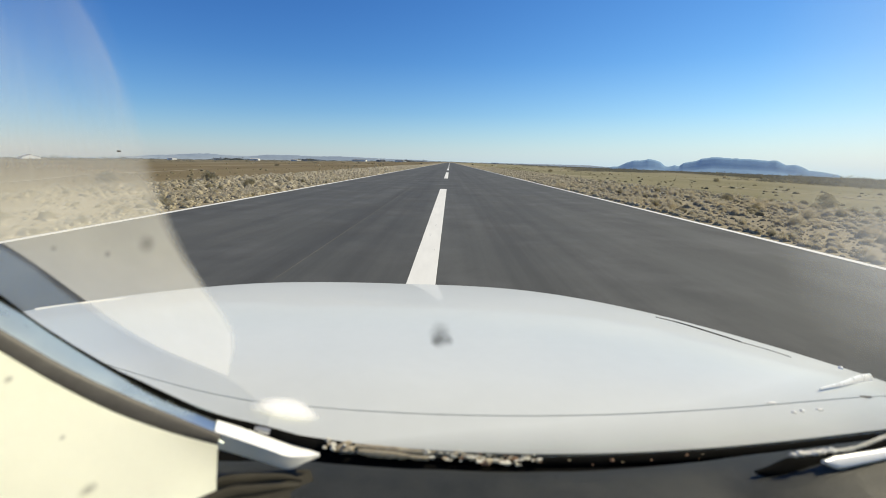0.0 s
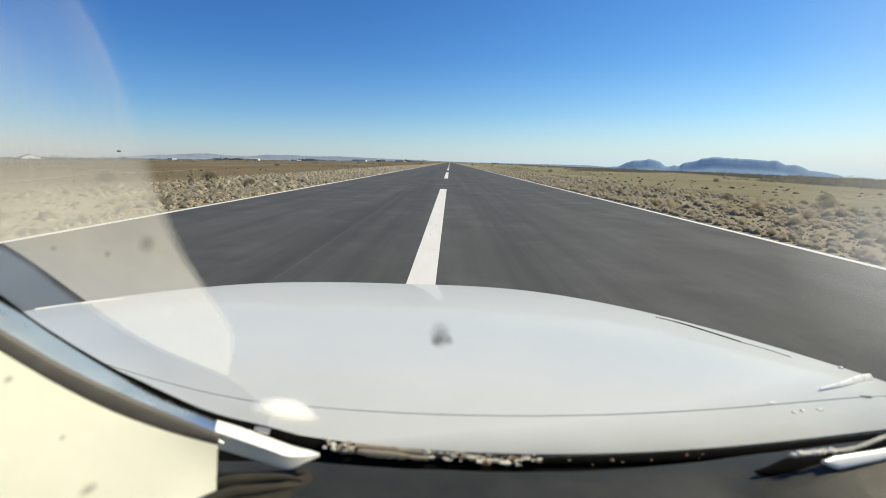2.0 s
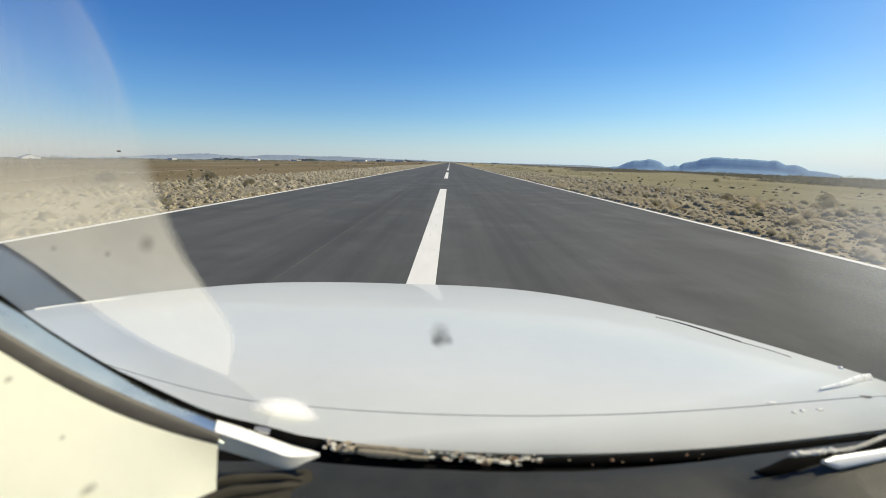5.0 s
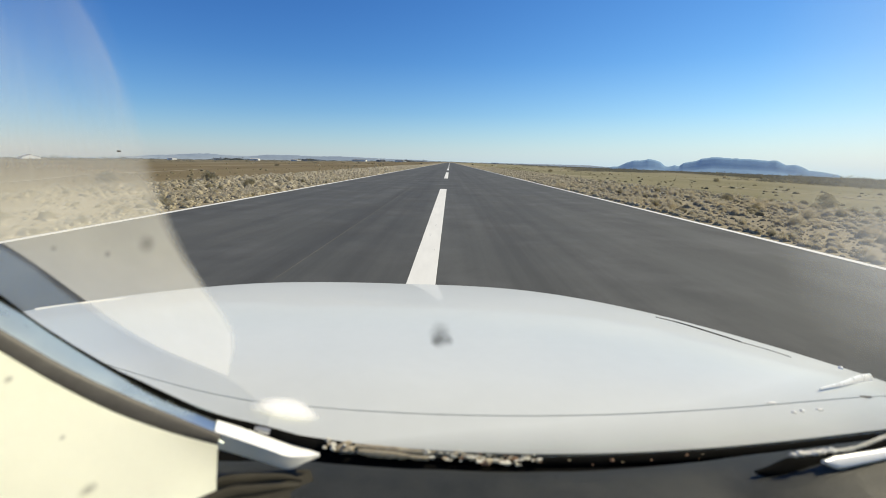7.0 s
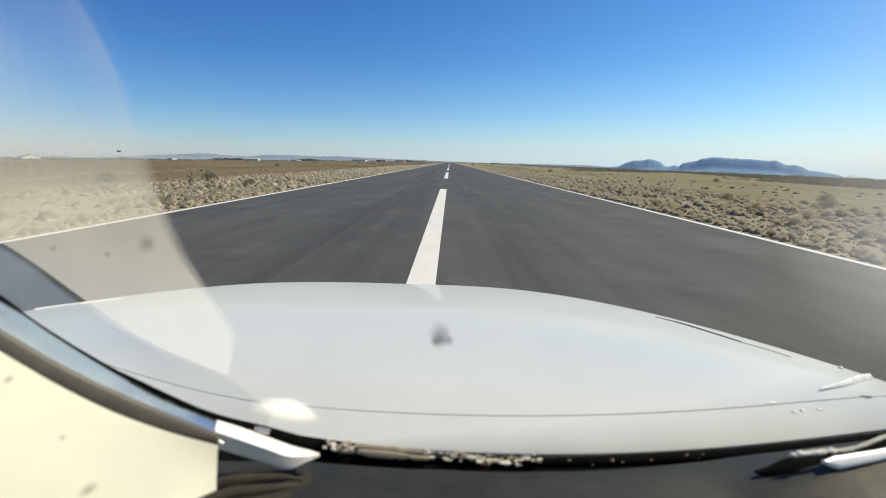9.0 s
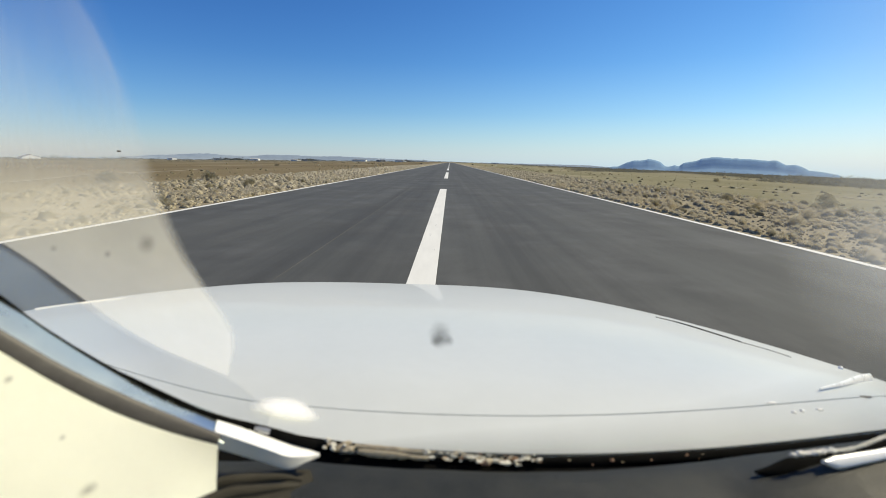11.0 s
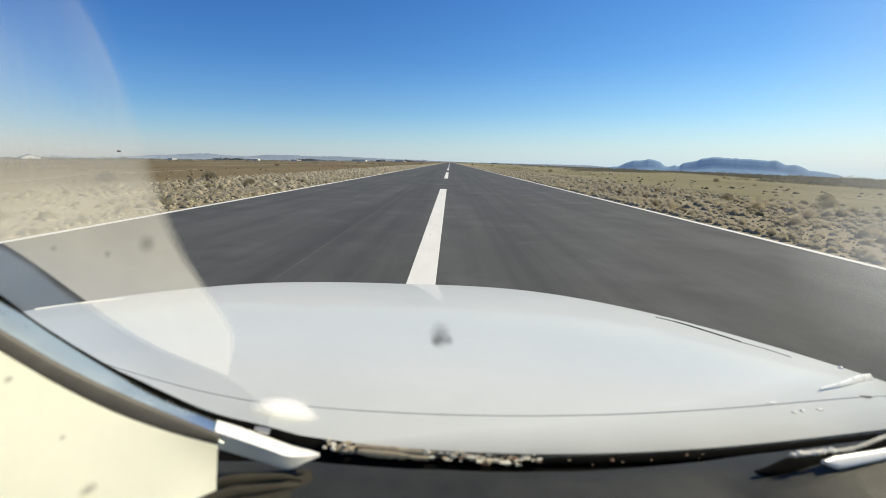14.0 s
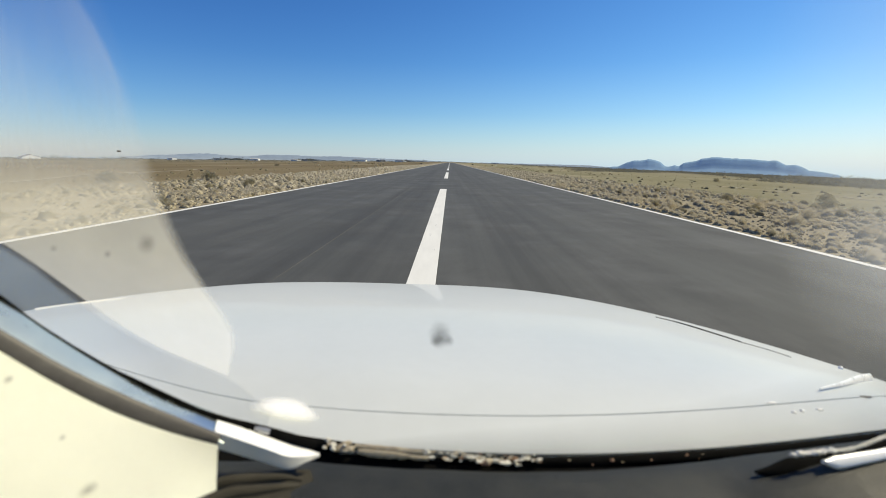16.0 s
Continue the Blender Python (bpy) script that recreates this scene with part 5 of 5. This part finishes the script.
def marker_board(x, y):
    ob = new("marker_board")
    tagged(ob, "small dark marker board on short legs in grass", "marker board", "marker boards beside the runway")
    part("panel", box_bm(-0.55, 0.55, -0.06, 0.06, 0.28, 0.78, 0.02), DARK_PANEL, ob)
    for s in (-1, 1):
        part("leg", box_bm(s * 0.4 - 0.03, s * 0.4 + 0.03, -0.03, 0.03, -0.05, 0.29), STEEL, ob)
    ob.matrix_world = pose(x, y, ground_z(x, y), 0, 0, 0)
    return ob


first_board = marker_board(-15.0, -272.0)
for x, y in ((12.8, -320.0), (16.0, -130.0), (-16.0, 260.0), (15.5, 300.0)):
    copy_thing(first_board, pose(x, y, ground_z(x, y), 0, 0, 0))

sign = new("runway_sign")
tagged(sign, "black runway number sign on short legs", "sign")
part("panel", box_bm(-0.9, 0.9, -0.07, 0.07, 0.35, 1.05, 0.02), DARK_PANEL, sign)
for s in (-1, 1):
    part("leg", box_bm(s * 0.6 - 0.04, s * 0.6 + 0.04, -0.03, 0.03, -0.05, 0.36), STEEL, sign)
txt = bpy.data.curves.new("digits", "FONT")
txt.body, txt.size, txt.extrude, txt.align_x = "22-4", 0.5, 0.005, "CENTER"
txt.materials.append(YELLOW_LINE)
digits = new("digits", txt)
digits.parent = sign
digits.matrix_basis = pose(0, -0.078, 0.52, 90, 0, 0)
sign.matrix_world = pose(-14.5, -252.0, ground_z(-14.5, -252.0), 0, 0, 0)


def verge_post(x, y):
    ob = new("marker_post")
    tagged(ob, "short white marker post on the verge", "post", "marker posts beside the runway")
    bm = box_bm(-0.035, 0.035, -0.025, 0.025, -0.05, 0.24, 0.01)
    part("post", bm, POST_WHITE, ob)
    ob.matrix_world = pose(x, y, ground_z(x, y), 0, 0, 0)
    return ob


# the dry ball of a bush that has rolled onto an aiming block
rolled = new("tumbleweed", SHRUBS[1][0])
rolled.matrix_world = Matrix.LocRotScale((6.6, -425.0, 0.005), Euler((0, 0, 0.7)), (0.28, 0.28, 0.45))
tagged(rolled, "dry round tumbleweed lying on a white runway marking", "tumbleweed")

post = verge_post(-13.0, 75.0)
copy_thing(post, pose(11.5, -140.0, ground_z(11.5, -140.0), 0, 0, 0))

# ---------------------------------------------------------------- airfield surfaces behind the start of the view
for s in (-1, 1):
    a, b = sorted((s * 4.0, s * 8.2))
    strip("aiming_marking", a, b, -462.0, -412.0, 0.004, WHITE_LINE, runway, "broad white aiming point block")


def taxi_line(side, y0, y1, yt):
    pts = [(side * 1.6, y0, 0), (side * 1.6, (y0 + y1) / 2, 0), (side * 1.6, y1 - yt * 5, 0), (side * 2.2, y1, 0), (side * 5, y1 + yt * 4, 0), (side * 9, y1 + yt * 5, 0), (side * 40, y1 + yt * 6, 0)]
    ln = spline(pts, 90)
    verts, faces = [], []
    for i, c in enumerate(ln):
        tan = (ln[min(i + 1, 90)] - ln[max(i - 1, 0)]).normalized()
        nrm = Vector((-tan.y, tan.x, 0)) * 0.1
        verts += [c + nrm + Vector((0, 0, 0.008)), c - nrm + Vector((0, 0, 0.008))]
        if i:
            k = 2 * i
            faces.append((k - 2, k - 1, k + 1, k))
    ob = new("taxi_line", mesh_of("taxi_line", verts, faces, YELLOW_LINE))
    ob.parent = runway
    tagged(ob, "yellow painted taxi guide line")


for s in (-1, 1):
    taxi_line(s, -398.0, -351.0, 1)
    taxi_line(s, -278.0, -322.0, -1)
taxiway = strip("taxiway", -70.0, -RW - 0.01, -350.0, -320.0, -0.002, ASPHALT, thick=0.06)
tagged(taxiway, "dark asphalt taxiway joining the runway", "taxiway", kind="structure")
taxiway = strip("taxiway", RW + 0.01, 60.0, -350.0, -320.0, -0.002, ASPHALT, thick=0.06)
tagged(taxiway, "dark asphalt taxiway joining the runway", "taxiway", kind="structure")


def old_strip(name, x0, x1, y0, y1, lift, material, parent=None, label=""):
    """A strip of the old crossing runway, draped over the ground and passing under the new one."""
    turn = Matrix.Rotation(radians(37.0), 3, "Z")
    n, m = max(1, int((y1 - y0) / 4)), max(1, int((x1 - x0) / 3))
    verts, faces = [], []
    for j in range(n + 1):
        for i in range(m + 1):
            p = turn @ Vector((x0 + (x1 - x0) * i / m, y0 + (y1 - y0) * j / n, 0)) + Vector((0, -201.0, 0))
            verts.append((p.x, p.y, -0.03 + lift * 0.1 if abs(p.x) < RW + 0.02 else ground_z(p.x, p.y) + lift))
    for j in range(n):
        for i in range(m):
            k = j * (m + 1) + i
            faces.append((k, k + 1, k + m + 2, k + m + 1))
    ob = new(name, mesh_of(name, verts, faces, material))
    if parent:
        ob.parent = parent
    return tagged(ob, label)


old = old_strip("old_runway", -9.0, 9.0, -330.0, 420.0, 0.05, OLD_PAVING)
tagged(old, "pale weathered cracked old crossing runway", "runway", kind="structure")
for x in (-8.6, 8.6):
    old_strip("faded_edge_line", x - 0.15, x + 0.15, -330.0, 420.0, 0.06, OLD_LINE, old, "faded edge line")
for k in range(-6, 8):
    old_strip("faded_dash", -0.25, 0.25, 14.0 + 50 * k, 44.0 + 50 * k, 0.06, OLD_LINE, old, "faded centreline dash")


def dirt_track(points, width):
    """A pale track that follows the ground."""
    ln = spline([(x, y, 0) for x, y in points], 120)
    verts, faces = [], []
    for i, c in enumerate(ln):
        tan = (ln[min(i + 1, 120)] - ln[max(i - 1, 0)]).normalized()
        side = Vector((-tan.y, tan.x, 0)) * width * (0.5 + 0.3 * noise.noise(c * 0.35))
        for p in (c + side, c - side):
            verts.append((p.x, p.y, ground_z(p.x, p.y) + 0.02))
        if i:
            k = 2 * i
            faces.append((k - 2, k - 1, k + 1, k))
    tagged(new("dirt_track", mesh_of("dirt_track", verts, faces, DIRT)), "pale dirt track across the veld", "track", kind="structure")


dirt_track([(30.4, 50.1), (30.3, 41.5), (31.1, 36.3), (30.2, 30.8), (30.0, 14.8)], 0.55)
dirt_track([(-23.2, 9.4), (-28.0, 27.8), (-29.7, 32.6), (-34.3, 43.3), (-36.0, 58.5), (-39.2, 70.8)], 0.6)
